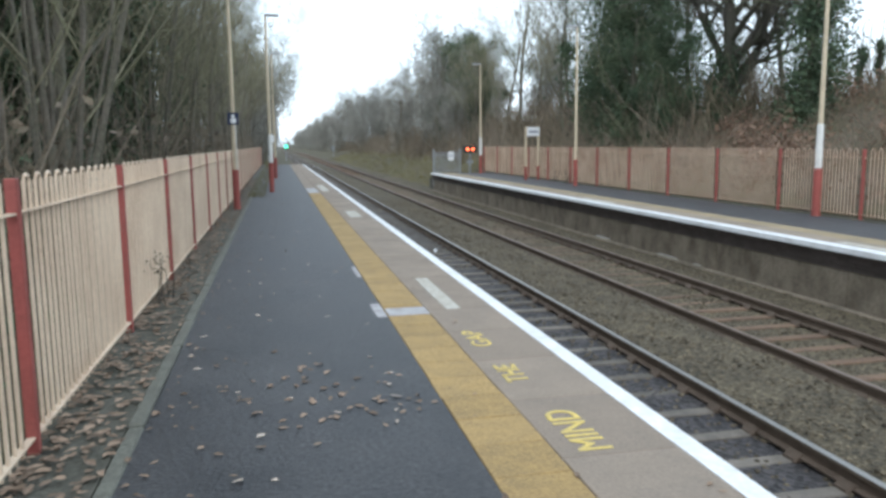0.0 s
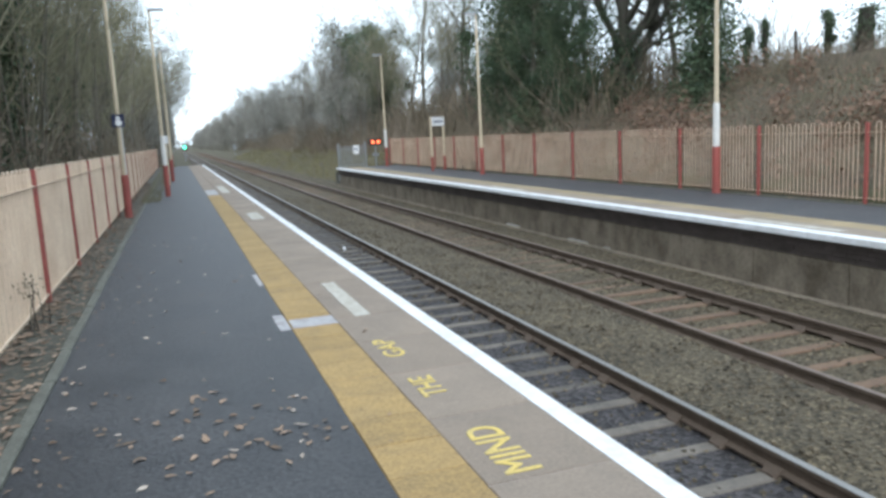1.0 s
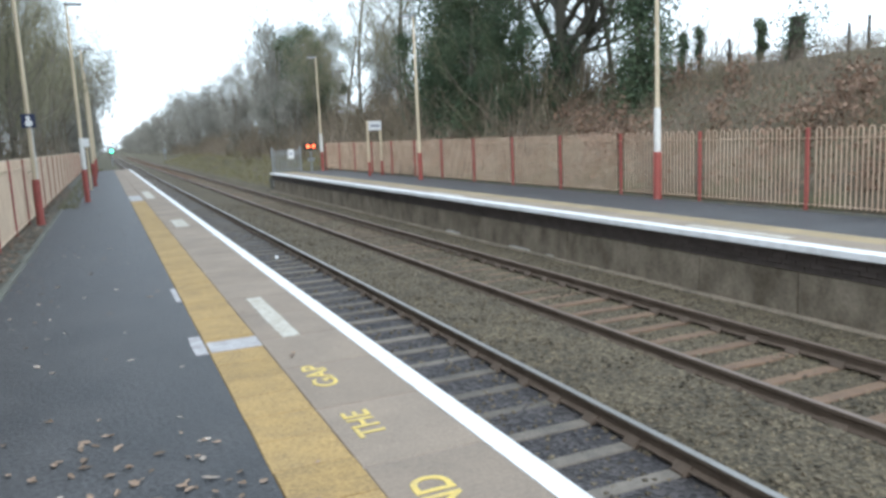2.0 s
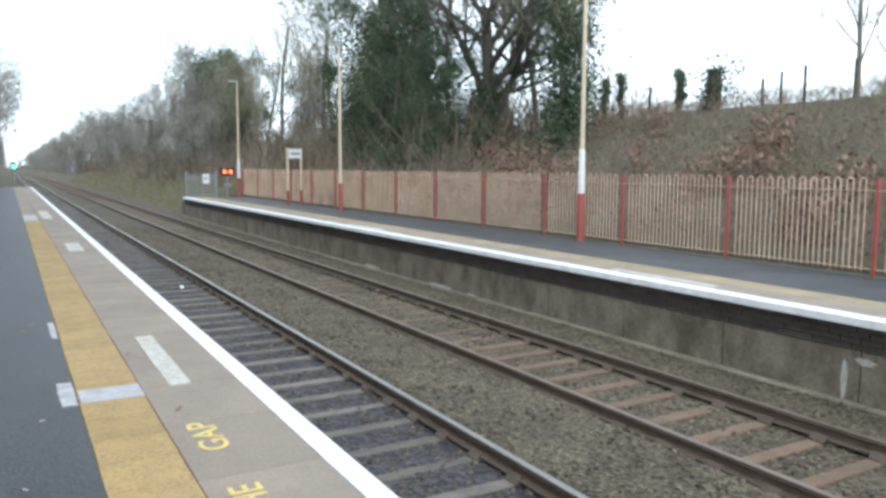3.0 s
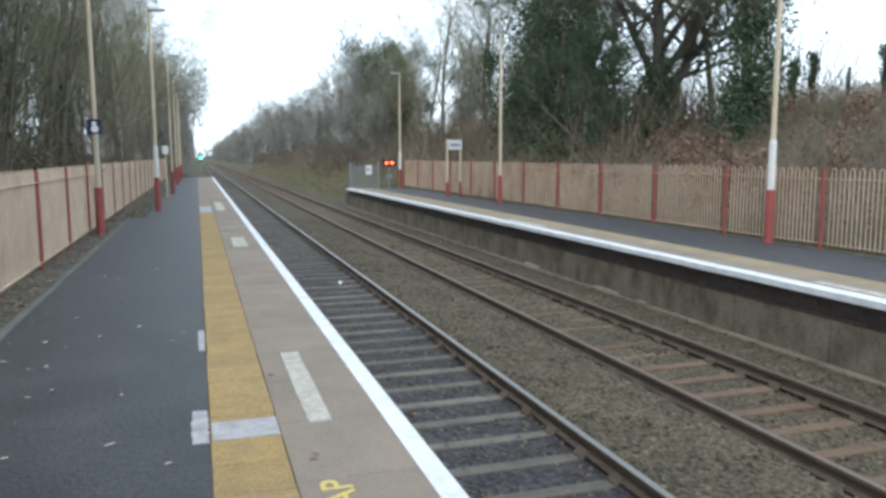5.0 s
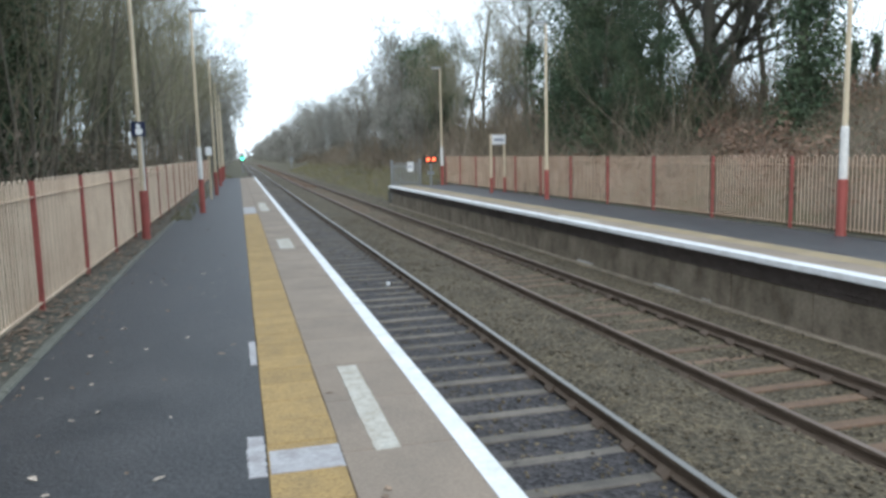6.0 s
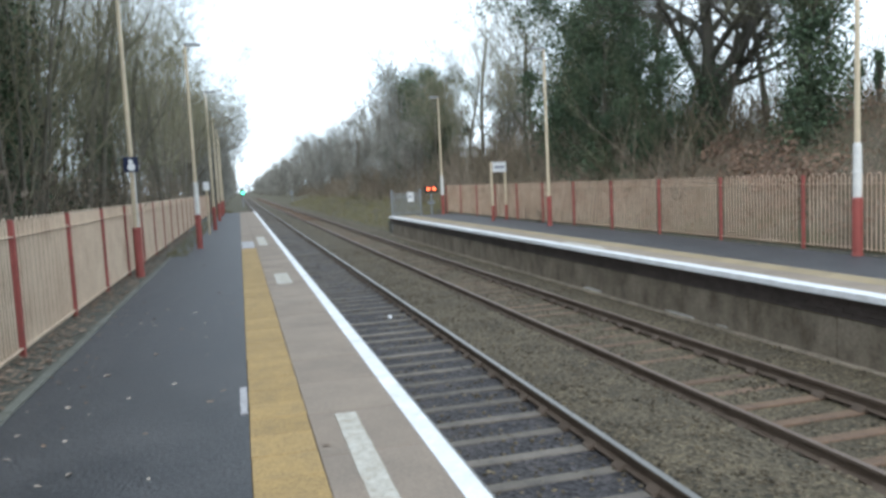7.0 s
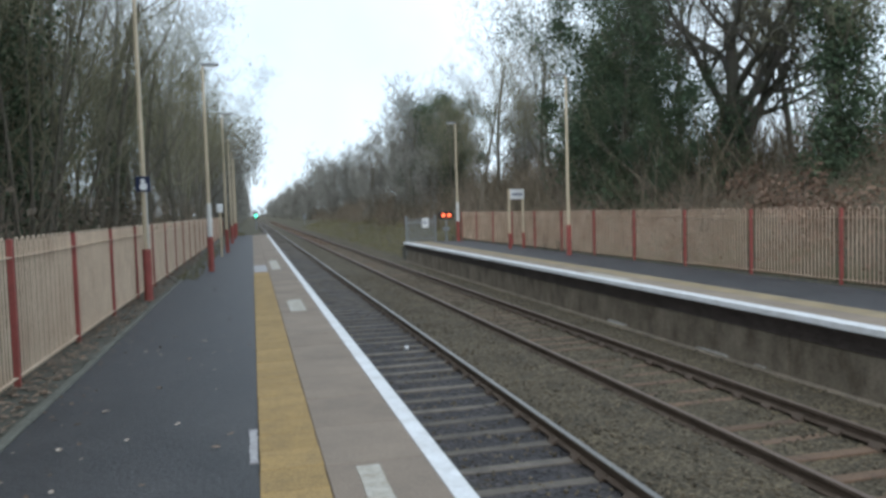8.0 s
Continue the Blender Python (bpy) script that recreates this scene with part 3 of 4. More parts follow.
# loose stone between the rails
bm = bmesh.new()
bmesh.ops.create_icosphere(bm, subdivisions=1, radius=0.05)
for v in bm.verts:
    v.co *= rnd.uniform(0.7, 1.2)
pale = solid("white_stone", bm, SIGNWHITE)
pale.location = (1.64, 11.1, BED + 0.05)
tagged(pale, "pale white stone lying on the ballast", "stone")


# trees
def branch(vs, fs, tv, tf, r, p, d, length, rad, level, spec):
    seg = 5 if level < 2 else 3 if level < 3 else 2
    pts, radii = [p.copy()], [rad]
    for k in range(seg):
        d = d + Vector((r.uniform(-1, 1), r.uniform(-1, 1), r.uniform(-0.6, 1))) * spec["bend"] * (0.5 if level == 0 else 1)
        d.z += spec["rise"] * (0.3 if level == 0 else 1)
        d.normalize()
        p = p + d * (length / seg)
        pts.append(p.copy())
        radii.append(rad * (1 - (0.5 if level == 0 else 0.72) * (k + 1) / seg))
    if level < 2:
        tube(vs, fs, pts, radii, 7 if level == 0 else 5)
    else:
        tube(tv, tf, pts, radii, 3)
    if level >= spec["levels"]:
        return
    kids = spec["kids"][level]
    for i in range(kids):
        f = spec["from"] + (1 - spec["from"]) * (i + r.random()) / kids if level == 0 else 0.25 + 0.75 * (i + r.random()) / kids
        f = min(0.999, f)
        k = int(f * seg)
        q = pts[k].lerp(pts[k + 1], f * seg - k)
        ang = r.uniform(0, 2 * math.pi)
        along = (pts[k + 1] - pts[k]).normalized()
        side = (along.orthogonal().normalized() * math.cos(ang) + along.cross(along.orthogonal().normalized()) * math.sin(ang))
        nd = (along * spec["forward"] + side * r.uniform(0.6, 1.1)).normalized()
        here = rad * (1 - 0.6 * f)
        branch(vs, fs, tv, tf, r, q, nd, length * spec["ratio"][level] * r.uniform(0.65, 1.2), max(0.006, here * spec["thin"]), level + 1, spec)


def leaf_cloud(r, spots, count, size, spread):
    """Many small leaf blades scattered about spots (place, reach)."""
    vs, fs = [], []
    for k in range(count):
        c, reach = spots[r.randrange(len(spots))]
        g = Vector((r.gauss(0, 1), r.gauss(0, 1), r.gauss(0, 1))) * reach * spread
        p = c + g
        n = Vector((r.uniform(-1, 1), r.uniform(-1, 1), r.uniform(-0.3, 1))).normalized()
        a = n.orthogonal().normalized()
        b = n.cross(a)
        t = r.uniform(0, 6.28)
        a, b = a * math.cos(t) + b * math.sin(t), b * math.cos(t) - a * math.sin(t)
        s = size * r.uniform(0.6, 1.3)
        i = len(vs)
        vs += [tuple(p - a * s), tuple(p + b * s * 0.6 + n * s * 0.15), tuple(p + a * s), tuple(p - b * s * 0.6 + n * s * 0.15)]
        fs.append((i, i + 1, i + 2, i + 3))
    return vs, fs


def twig_cloud(r, ends, count, length, width, reach):
    """Fine end twigs as slim three-edged blades about the branch ends."""
    vs, fs = [], []
    for k in range(count):
        c = ends[r.randrange(len(ends))]
        p = c + Vector((r.gauss(0, reach), r.gauss(0, reach), r.gauss(0, reach)))
        d = Vector((r.uniform(-0.7, 0.7), r.uniform(-0.7, 0.7), r.uniform(0.2, 1))).normalized() * length * r.uniform(0.5, 1.4)
        a = d.orthogonal().normalized() * width
        b = d.normalized().cross(a)
        i = len(vs)
        vs += [tuple(p + a), tuple(p - a * 0.5 + b * 0.87), tuple(p - a * 0.5 - b * 0.87), tuple(p + d)]
        fs += [(i, i + 1, i + 3), (i + 1, i + 2, i + 3), (i + 2, i, i + 3)]
    return vs, fs


def tree(seed, height, spec, label, ivy=0, ivy_spots=None, leaf=0.10, fine=None, wood=None, bark=None):
    r = random.Random(seed)
    t = thing("tree", (0, 0, 0), label, "tree", "lineside trees")
    vs, fs, tv, tf = [], [], [], []
    lean = Vector((r.uniform(-0.1, 0.1), r.uniform(-0.1, 0.1), 1)).normalized()
    branch(vs, fs, tv, tf, r, Vector((0, 0, -0.4)), lean, height * spec["trunk"], spec["girth"], 0, spec)
    raw("trunk", vs, fs, bark or BARK, t, smooth=True)
    if fine:
        ends = [Vector(tv[i]) for i in range(0, len(tv), 3)]
        av, af = twig_cloud(r, ends, *fine)
        tf += [tuple(i + len(tv) for i in f) for f in af]
        tv += av
    raw("crown", tv, tf, wood or TWIG, t)
    if ivy:
        lv, lf = leaf_cloud(r, ivy_spots, ivy, leaf, 0.45)
        raw("ivy", lv, lf, IVY, t, "dark green ivy leaves")
    return t


SLIM = dict(levels=4, kids=(9, 5, 4, 3), ratio=(0.42, 0.5, 0.5, 0.55), bend=0.16, rise=0.10, forward=0.9, thin=0.5, trunk=0.75, girth=0.13, **{"from": 0.25})
FARSPEC = dict(levels=3, kids=(12, 7, 4), ratio=(0.40, 0.45, 0.5), bend=0.16, rise=0.10, forward=0.9, thin=0.45, trunk=0.78, girth=0.15, **{"from": 0.03})
OAK = dict(levels=4, kids=(11, 8, 6, 5), ratio=(0.85, 0.55, 0.5, 0.5), bend=0.36, rise=0.05, forward=0.75, thin=0.66, trunk=0.46, girth=0.38, **{"from": 0.22})


def plant(proto, x, y, scale, turn, wide=1.0, sink=0.1):
    return copy_thing(proto, Matrix.Translation((x, y, ground_z(x, y) - sink)) @ Matrix.Rotation(radians(turn), 4, "Z") @ Matrix.Diagonal((scale * wide, scale * wide, scale, 1)))


def column(r, h0, h1, reach, n, sway=0.3):
    return [(Vector((r.gauss(0, sway), r.gauss(0, sway), h0 + (h1 - h0) * i / n)), reach * r.uniform(0.6, 1.3)) for i in range(n)]


rt = random.Random(21)
slim = [tree(31 + i, 12, SLIM, "tall bare winter tree with fine upright twigs", fine=(1800, 0.55, 0.009, 0.25)) for i in range(3)]
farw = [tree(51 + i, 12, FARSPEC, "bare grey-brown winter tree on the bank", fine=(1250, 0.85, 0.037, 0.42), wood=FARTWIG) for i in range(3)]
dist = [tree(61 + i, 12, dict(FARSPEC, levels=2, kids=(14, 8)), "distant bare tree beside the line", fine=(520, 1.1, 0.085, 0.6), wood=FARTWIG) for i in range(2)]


def coppice(seed, label):
    """Many slim stems fanning up from one stool."""
    r = random.Random(seed)
    t = thing("coppice", (0, 0, 0), label, "tree", "lineside trees")
    vs, fs, tv, tf = [], [], [], []
    for i in range(11):
        a = 2 * math.pi * i / 11 + r.uniform(-0.3, 0.3)
        d = Vector((math.cos(a) * r.uniform(0.05, 0.42), math.sin(a) * r.uniform(0.05, 0.42), 1)).normalized()
        spec = dict(SLIM, levels=3, kids=(0, 8, 5), bend=0.10, rise=0.10, ratio=(0.4, 0.28, 0.5, 0.5))
        vs, fs = [], []
        branch(vs, fs, tv, tf, r, Vector((math.cos(a) * 0.25, math.sin(a) * 0.25, -0.3)), d, r.uniform(6.5, 10.5), r.uniform(0.035, 0.07), 1, spec)
        raw("stem", vs, fs, BARK, t, smooth=True)
    ends = [Vector(tv[i]) for i in range(0, len(tv), 3)]
    av, af = twig_cloud(r, ends, 950, 0.6, 0.009, 0.28)
    tf += [tuple(i + len(tv) for i in f) for f in af]
    raw("crown", tv + av, tf, TWIG, t)
    return t


cop = [coppice(81 + i, "many-stemmed bare coppice of slim olive-brown poles") for i in range(2)]
ivied = [tree(71 + i, 11, SLIM, "bare tree wrapped in dark green ivy", 15000, column(rt, 0.3, 8.0, 1.0, 22), 0.065, fine=(2000, 0.5, 0.008, 0.25)) for i in range(2)]
# protos take their own places
spots = [(slim[0], -6.0, 9.0), (slim[1], -7.0, 17.0), (slim[2], -6.2, 24.0), (farw[0], 13.5, 62.0), (farw[1], 15.0, 78.0), (farw[2], -7.0, 70.0), (ivied[0], -6.4, 13.2), (ivied[1], 15.5, 15.4)]
spots += [(dist[0], 12.0, 150.0), (dist[1], -6.0, 150.0), (cop[0], -6.2, 15.2), (cop[1], -6.6, 20.5)]
for ob, x, y in spots:
    ob.matrix_basis = Matrix.Translation((x, y, ground_z(x, y) - 0.1))
oak = tree(90, 15, OAK, "broad bare oak with heavy spreading dark limbs and ivied trunk", 5000, column(rt, 0.2, 3.6, 0.9, 12, 0.25), 0.07, fine=(3500, 0.4, 0.007, 0.25), wood=OAKBARK, bark=OAKBARK)
oak.matrix_basis = Matrix.Translation((16.4, 22.0, ground_z(16.4, 22.0) - 0.1))
holly_r = random.Random(5)
clumps = [(Vector((holly_r.gauss(0, 1.1), holly_r.gauss(0, 1.5), 0.4 + 9.2 * i / 46)), 1.05 * holly_r.uniform(0.6, 1.4)) for i in range(46)]
holly = tree(91, 9, SLIM, "dense dark green ivy-clad evergreen tree", 30000, clumps, 0.068)
holly.matrix_basis = Matrix.Translation((14.8, 27.6, ground_z(14.8, 27.6) - 0.1))
copy_thing(holly, Matrix.Translation((17.0, 33.0, ground_z(17.0, 33.0) - 0.2)) @ Matrix.Rotation(2.1, 4, "Z") @ Matrix.Diagonal((1.0, 1.0, 1.2, 1)))
copy_thing(holly, Matrix.Translation((14.8, 23.2, ground_z(14.8, 23.2) - 0.2)) @ Matrix.Rotation(4.1, 4, "Z") @ Matrix.Diagonal((0.55, 0.6, 0.6, 1)))

# left-hand wood
y = -7.0
while y < 60:
    for row, x in enumerate((-5.6, -8.3, -11.8)):
        if rt.random() < (0.85, 0.45, 0.12)[row]:
            plant(rt.choice(cop if rt.random() < 0.62 else slim), x + rt.uniform(-1.0, 0.9), y + rt.uniform(-1.4, 1.4), rt.uniform(0.85, 1.25), rt.uniform(0, 360), 0.8)
    y += 4.6 if y < 30 else 6.5
for i in range(9):
    plant(rt.choice(farw), -15.5 + rt.uniform(-1.5, 1.5), -6 + 7.4 * i, rt.uniform(0.30, 0.42), rt.uniform(0, 360), 1.1)
for x, y, s in ((-7.4, 16.8, 1.05), (-7.0, 19.5, 0.8), (-8.0, 6.5, 1.1), (-7.5, -1.5, 1.0), (-9.0, 21.0, 1.2), (-6.8, 31.0, 0.9), (-7.4, 9.5, 1.0), (-8.4, 12.8, 1.1), (-6.7, 11.2, 0.85)):
    plant(ivied[0], x, y, s, rt.uniform(0, 360))
for x, y, s in ((-4.3, 27.0, 0.82), (-4.1, 34.0, 0.95), (-4.4, 39.0, 0.9), (-3.9, 45.0, 1.0), (-4.2, 51.0, 0.95), (-3.8, 57.0, 1.05), (-3.7, 64.0, 0.95), (-3.6, 72.0, 1.0), (-3.4, 82.0, 0.95), (-3.3, 94.0, 1.0)):
    plant(rt.choice(slim if y < 60 else farw), x - 0.5, y, s, rt.uniform(0, 360), 1.15)
y = 62
while y < 420:
    for x in (-5.5, -9.5):
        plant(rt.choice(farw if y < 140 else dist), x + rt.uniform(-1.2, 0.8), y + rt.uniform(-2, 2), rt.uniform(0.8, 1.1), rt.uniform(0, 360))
    y += 8.0 if y < 140 else 15

# right-hand wood
plant(slim[1], 16.0, 48.0, 1.12, 40, 1.1)
plant(slim[0], 13.2, 44.0, 0.85, 120)
for x, y, s in ((17.5, 17.8, 0.85), (20.0, 23.0, 1.1), (19.0, 29.0, 1.1), (21.0, 36.0, 1.1), (15.5, 38.0, 0.95), (17.5, 42.0, 1.0), (13.0, 50.0, 0.8), (14.5, 55.0, 0.8)):
    plant(rt.choice(slim), x, y, s, rt.uniform(0, 360))
plant(ivied[0], 15.0, 57.0, 0.8, 80, 1.3)
plant(ivied[1], 14.0, 66.0, 0.8, 200, 1.4)
plant(holly, 15.5, 60.0, 1.0, 90)
plant(holly, 17.0, 72.0, 1.05, 190)
for x, y, s in ((23.5, 31.0, 0.8), (20.0, 38.0, 0.75), (22.0, 44.0, 0.8), (18.5, 50.0, 0.75), (20.0, 56.0, 0.75), (12.0, 53.0, 0.5), (11.8, 58.0, 0.5)):
    plant(rt.choice(farw), x, y, s, rt.uniform(0, 360), 1.1)
plant(slim[2], 21.3, 8.4, 0.55, 15, 1.3)
plant(slim[1], 23.2, 8.7, 0.6, 85, 1.3)
plant(slim[0], 22.0, 6.6, 0.6, 140, 1.3)
y = 60
while y < 420:
    for x in (11.5, 15.5):
        if rt.random() < 0.9:
            plant(rt.choice(farw if y < 140 else dist), x + rt.uniform(-1.2, 1.2), y + rt.uniform(-2, 2), rt.uniform(0.62, 0.86), rt.uniform(0, 360))
    y += 7.5 if y < 140 else 14


for i in range(22):
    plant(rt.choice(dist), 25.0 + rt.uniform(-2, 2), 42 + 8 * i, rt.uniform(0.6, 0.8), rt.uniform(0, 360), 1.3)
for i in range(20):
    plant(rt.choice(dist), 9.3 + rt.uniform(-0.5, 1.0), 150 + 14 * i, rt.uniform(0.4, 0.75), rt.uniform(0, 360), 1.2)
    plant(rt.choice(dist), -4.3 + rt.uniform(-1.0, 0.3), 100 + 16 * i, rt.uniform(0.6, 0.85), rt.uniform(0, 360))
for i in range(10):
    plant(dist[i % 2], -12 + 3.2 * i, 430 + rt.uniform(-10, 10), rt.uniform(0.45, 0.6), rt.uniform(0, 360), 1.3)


# undergrowth: thin arching stems
def stems(name, material, count, area, length, rad, label, seed, arch=0.5, keep=None, level=None):
    r = random.Random(seed)
    vs, fs = [], []
    x0, x1, y0, y1 = area
    for k in range(count):
        x, y = r.uniform(x0, x1), y0 + (y1 - y0) * r.random() ** 1.3
        if keep and not keep(x, y, r):
            continue
        p = Vector((x, y, (ground_z(x, y) if level is None else level) - 0.05))
        d = Vector((r.uniform(-0.6, 0.6), r.uniform(-0.6, 0.6), 1)).normalized()
        ln = length * r.uniform(0.4, 1.3)
        pts = [p.copy()]
        for i in range(2):
            d = (d + Vector((r.uniform(-1, 1), r.uniform(-1, 1), -0.5)) * arch * 0.8).normalized()
            p = p + d * ln / 2
            pts.append(p.copy())
        tube(vs, fs, pts, [rad, rad * 0.8, rad * 0.3], 3)
    return tagged(raw(name, vs, fs, material), label, "undergrowth", kind="stuff")


def litter(name, material, count, area, size, lift, label, seed, keep=None):
    r = random.Random(seed)
    vs, fs = [], []
    x0, x1, y0, y1 = area
    while len(fs) < count:
        x, y = r.uniform(x0, x1), y0 + (y1 - y0) * r.random() ** 1.3
        if keep and not keep(x, y, r):
            continue
        c = Vector((x, y, ground_z(x, y) + r.random() ** 1.5 * lift))
        a, b = leaf_cloud(r, [(c, 0.05)], 1, size, 1.0)
        fs += [tuple(i + len(vs) for i in f) for f in b]
        vs += a
    return tagged(raw(name, vs, fs, material), label, "undergrowth", kind="stuff")


stems("scrub_stems", SCRUB, 9500, (-13, -4.3, -13, 60), 2.6, 0.008, "tangled brown leafless scrub stems behind railing", 1, 0.22)
litter("scrub_leaves", SCRUB, 9000, (-12, -4.0, -13, 45), 0.07, 2.2, "dull brown and olive scrub leaves", 2)
litter("ivy_groundcover", IVY, 9000, (-12, -3.9, -13, 60), 0.08, 1.4, "dark green ivy and bramble leaves", 12)
stems("bramble_stems", SCRUB, 9000, (10.2, 22, -13, 40), 0.85, 0.007, "tangled brown bramble stems on the bank", 3, 0.8)
litter("bracken", BRAMBLE, 11000, (10.3, 17.5, -8, 34), 0.06, 0.35, "rusty brown dead bracken on the bank", 4)
litter("bracken_clumps", BRAMBLE, 11000, (10.6, 17.5, -8, 26), 0.07, 0.95, "rusty clumps of dead bracken fronds", 14, lambda x, y, r: noise.noise((x * 0.55, y * 0.55, 5)) > 0.22)
stems("bank_scrub", SCRUB, 5200, (10.3, 24, 38, 160), 2.6, 0.026, "brown scrub along the cutting", 6, 0.5)
stems("wood_scrub", SCRUB, 3500, (13, 26, 20, 60), 3.2, 0.016, "tangled brown saplings under the trees", 16, 0.3)
stems("dry_grass", GRASS, 6500, (7.0, 11.5, 38.5, 130), 0.45, 0.012, "pale dry grass beside the track", 7, 0.6)
stems("verge_grass", GRASS, 1500, (-3.6, -1.5, 57, 90), 0.35, 0.01, "rough green grass past the platform end", 8, 0.6)
stems("kerb_weeds", GRASS, 900, (-3.1, -2.6, 17, 58), 0.16, 0.006, "weeds growing along the kerb", 9, 0.6, None, 0.05)


def thatch(name, material, count, area, length, width, lift, label, seed):
    """Fine dry twigs standing up from the ground."""
    r = random.Random(seed)
    x0, x1, y0, y1 = area
    vs, fs = [], []
    for k in range(count):
        x, y = r.uniform(x0, x1), r.uniform(y0, y1)
        tall = 0.6 + 0.8 * noise.noise((x * 0.5, y * 0.5, 11))
        a, b = twig_cloud(r, [Vector((x, y, ground_z(x, y) + lift * max(0.1, tall) * r.random()))], 1, length, width, 0.03)
        fs += [tuple(i + len(vs) for i in f) for f in b]
        vs += a
    return tagged(raw(name, vs, fs, material), label, "undergrowth", kind="stuff")


thatch("bramble_twigs", SCRUB, 26000, (10.2, 20.5, -7, 19), 0.40, 0.006, 0.7, "grey-brown bramble twigs matted over the bank", 41)
thatch("bank_twigs", SCRUB, 7000, (10.2, 20, 19, 36), 0.5, 0.008, 1.4, "grey-brown twigs beneath the trees", 42)


def dead_weed(x, y, z, height, count, seed, label):
    r = random.Random(seed)
    vs, fs = [], []
    for k in range(count):
        p = Vector((r.gauss(0, 0.05), r.gauss(0, 0.07), -0.02))
        d = Vector((r.gauss(0, 0.08), r.gauss(0, 0.25), 1)).normalized()
        pts = [p.copy()]
        for i in range(4):
            d = (d + Vector((r.gauss(0, 0.05), r.gauss(0, 0.25), 0))).normalized()
            p = p + d * height * r.uniform(0.6, 1.1) / 4
            pts.append(p.copy())
        tube(vs, fs, pts, [0.007, 0.006, 0.005, 0.004, 0.002], 3)
    root = thing("dead_weed", (x, y, z), label, "weed", "dead weeds")
    raw("stalks", vs, fs, POST, root)
    lv, lf = leaf_cloud(r, [(Vector((0, r.gauss(0, 0.1), height * (0.5 + 0.5 * r.random()))), 0.12) for _ in range(6)], 26, 0.02, 0.6)
    raw("leaves", lv, lf, SCRUB, root)


dead_weed(-3.44, 0.55, 0.01, 0.55, 3, 1, "withered brown weed climbing the cream railing")
dead_weed(-3.44, 1.0, 0.01, 0.45, 4, 2, "withered brown weed at the foot of railing")
dead_weed(9.64, 22.6, -0.06, 0.7, 7, 3, "dark withered weed against the far railing")
dead_weed(9.64, 24.0, -0.06, 0.65, 7, 4, "dark withered weed against the far railing")
dead_weed(9.72, 13.3, 0.9, 0.55, 6, 5, "tuft of dry creeper hanging on the railing")


# posts on the skyline
def field_post(x, y, top, girth, ivy, label):
    z = ground_z(x, y)
    p = thing("field_post", (x, y, z), label, "post", "skyline posts")
    h = top - z
    part("shaft", lathe(bmesh.new(), [(girth, -0.3), (girth * 0.95, h * 0.5), (girth * 0.9, h - 0.03), (girth * 0.7, h)], 9), POST, p)
    if ivy:
        r = random.Random(int(x * 10 + y * 7))
        vs, fs = leaf_cloud(r, [(Vector((r.gauss(0, ivy * 0.25), r.gauss(0, ivy * 0.25), 0.15 + (h - 0.1) * i / 7)), ivy * (0.45 + 0.75 * i / 7)) for i in range(8)], 1500, 0.05, 0.36)
        raw("ivy", vs, fs, IVY, p, "clinging ivy")


for fx, fy, ft, fg, fi in ((19, 10.0, 4.35, 0.05, 0), (19, 8.55, 4.6, 0.05, 0), (19, 13.4, 4.8, 0.10, 0.25), (19, 11.9, 4.85, 0.26, 1.05), (19, 14.8, 4.5, 0.06, 0), (19, 16.3, 4.95, 0.08, 0.2), (19, 17.2, 4.8, 0.08, 0.2), (19, 7.0, 4.6, 0.05, 0), (19, 9.34, 4.5, 0.05, 0)):
    field_post(fx, fy, ft, fg, fi, "ivy-covered old post on the skyline" if fi else "plain weathered post on the skyline")


# fallen leaves
def leaves(name, count, pick, label, seed, size=0.04, material=None):
    r = random.Random(seed)
    vs, fs = [], []
    for k in range(count):
        x, y, z = pick(r)
        t, s = r.uniform(0, 6.28), size * r.uniform(0.6, 1.35)
        ca, sn = math.cos(t), math.sin(t)
        outline = ((-1.1, 0), (-0.5, 0.45), (0.2, 0.55), (0.8, 0.3), (1.2, 0), (0.7, -0.35), (0.1, -0.5), (-0.6, -0.4))
        curl = r.uniform(0.1, 0.6)
        b = len(vs)
        vs.append((x, y, z + 0.006))
        for u, w in outline:
            u, w = u * r.uniform(0.6, 1.2), w * r.uniform(0.5, 1.4)
            vs.append((x + s * (u * ca - w * sn), y + s * (u * sn + w * ca), z + 0.006 + s * curl * (abs(w) * 0.9 + max(0, u) * 0.3) * r.uniform(0.6, 1.4)))
        for i in range(8):
            fs.append((b, b + 1 + i, b + 1 + (i + 1) % 8))
    return tagged(raw(name, vs, fs, material or LEAF), label, "leaves", kind="stuff")


leaves("fallen_leaves", 75, lambda r: (r.gauss(-2.1, 0.42), r.gauss(-2.75, 0.42), 0.0), "dry brown leaves scattered on the asphalt", 1, 0.029)
leaves("fallen_leaves", 60, lambda r: (r.uniform(-3.0, -0.2), -6 + 26 * r.random() ** 1.5, 0.004), "stray dry leaves on the platform", 2, 0.029)
leaves("fallen_leaves", 90, lambda r: (-2.96 + 0.5 * r.random() ** 2.5, -6.5 + 14 * r.random(), 0.002), "small dry leaves gathered along the kerb", 5, 0.024)
leaves("bleached_leaves", 55, lambda r: (r.uniform(-2.9, -1.3), -4.5 + 12 * r.random() ** 1.2, 0.0), "pale bleached leaves lying on the asphalt", 6, 0.030, PALELEAF)
leaves("leaf_litter", 3000, lambda r: (-3.50 + 0.42 * r.random() ** 1.5, -7 + 38 * r.random() ** 1.3, 0.008 + 0.02 * r.random()), "brown leaf litter along the railing", 3, 0.036)
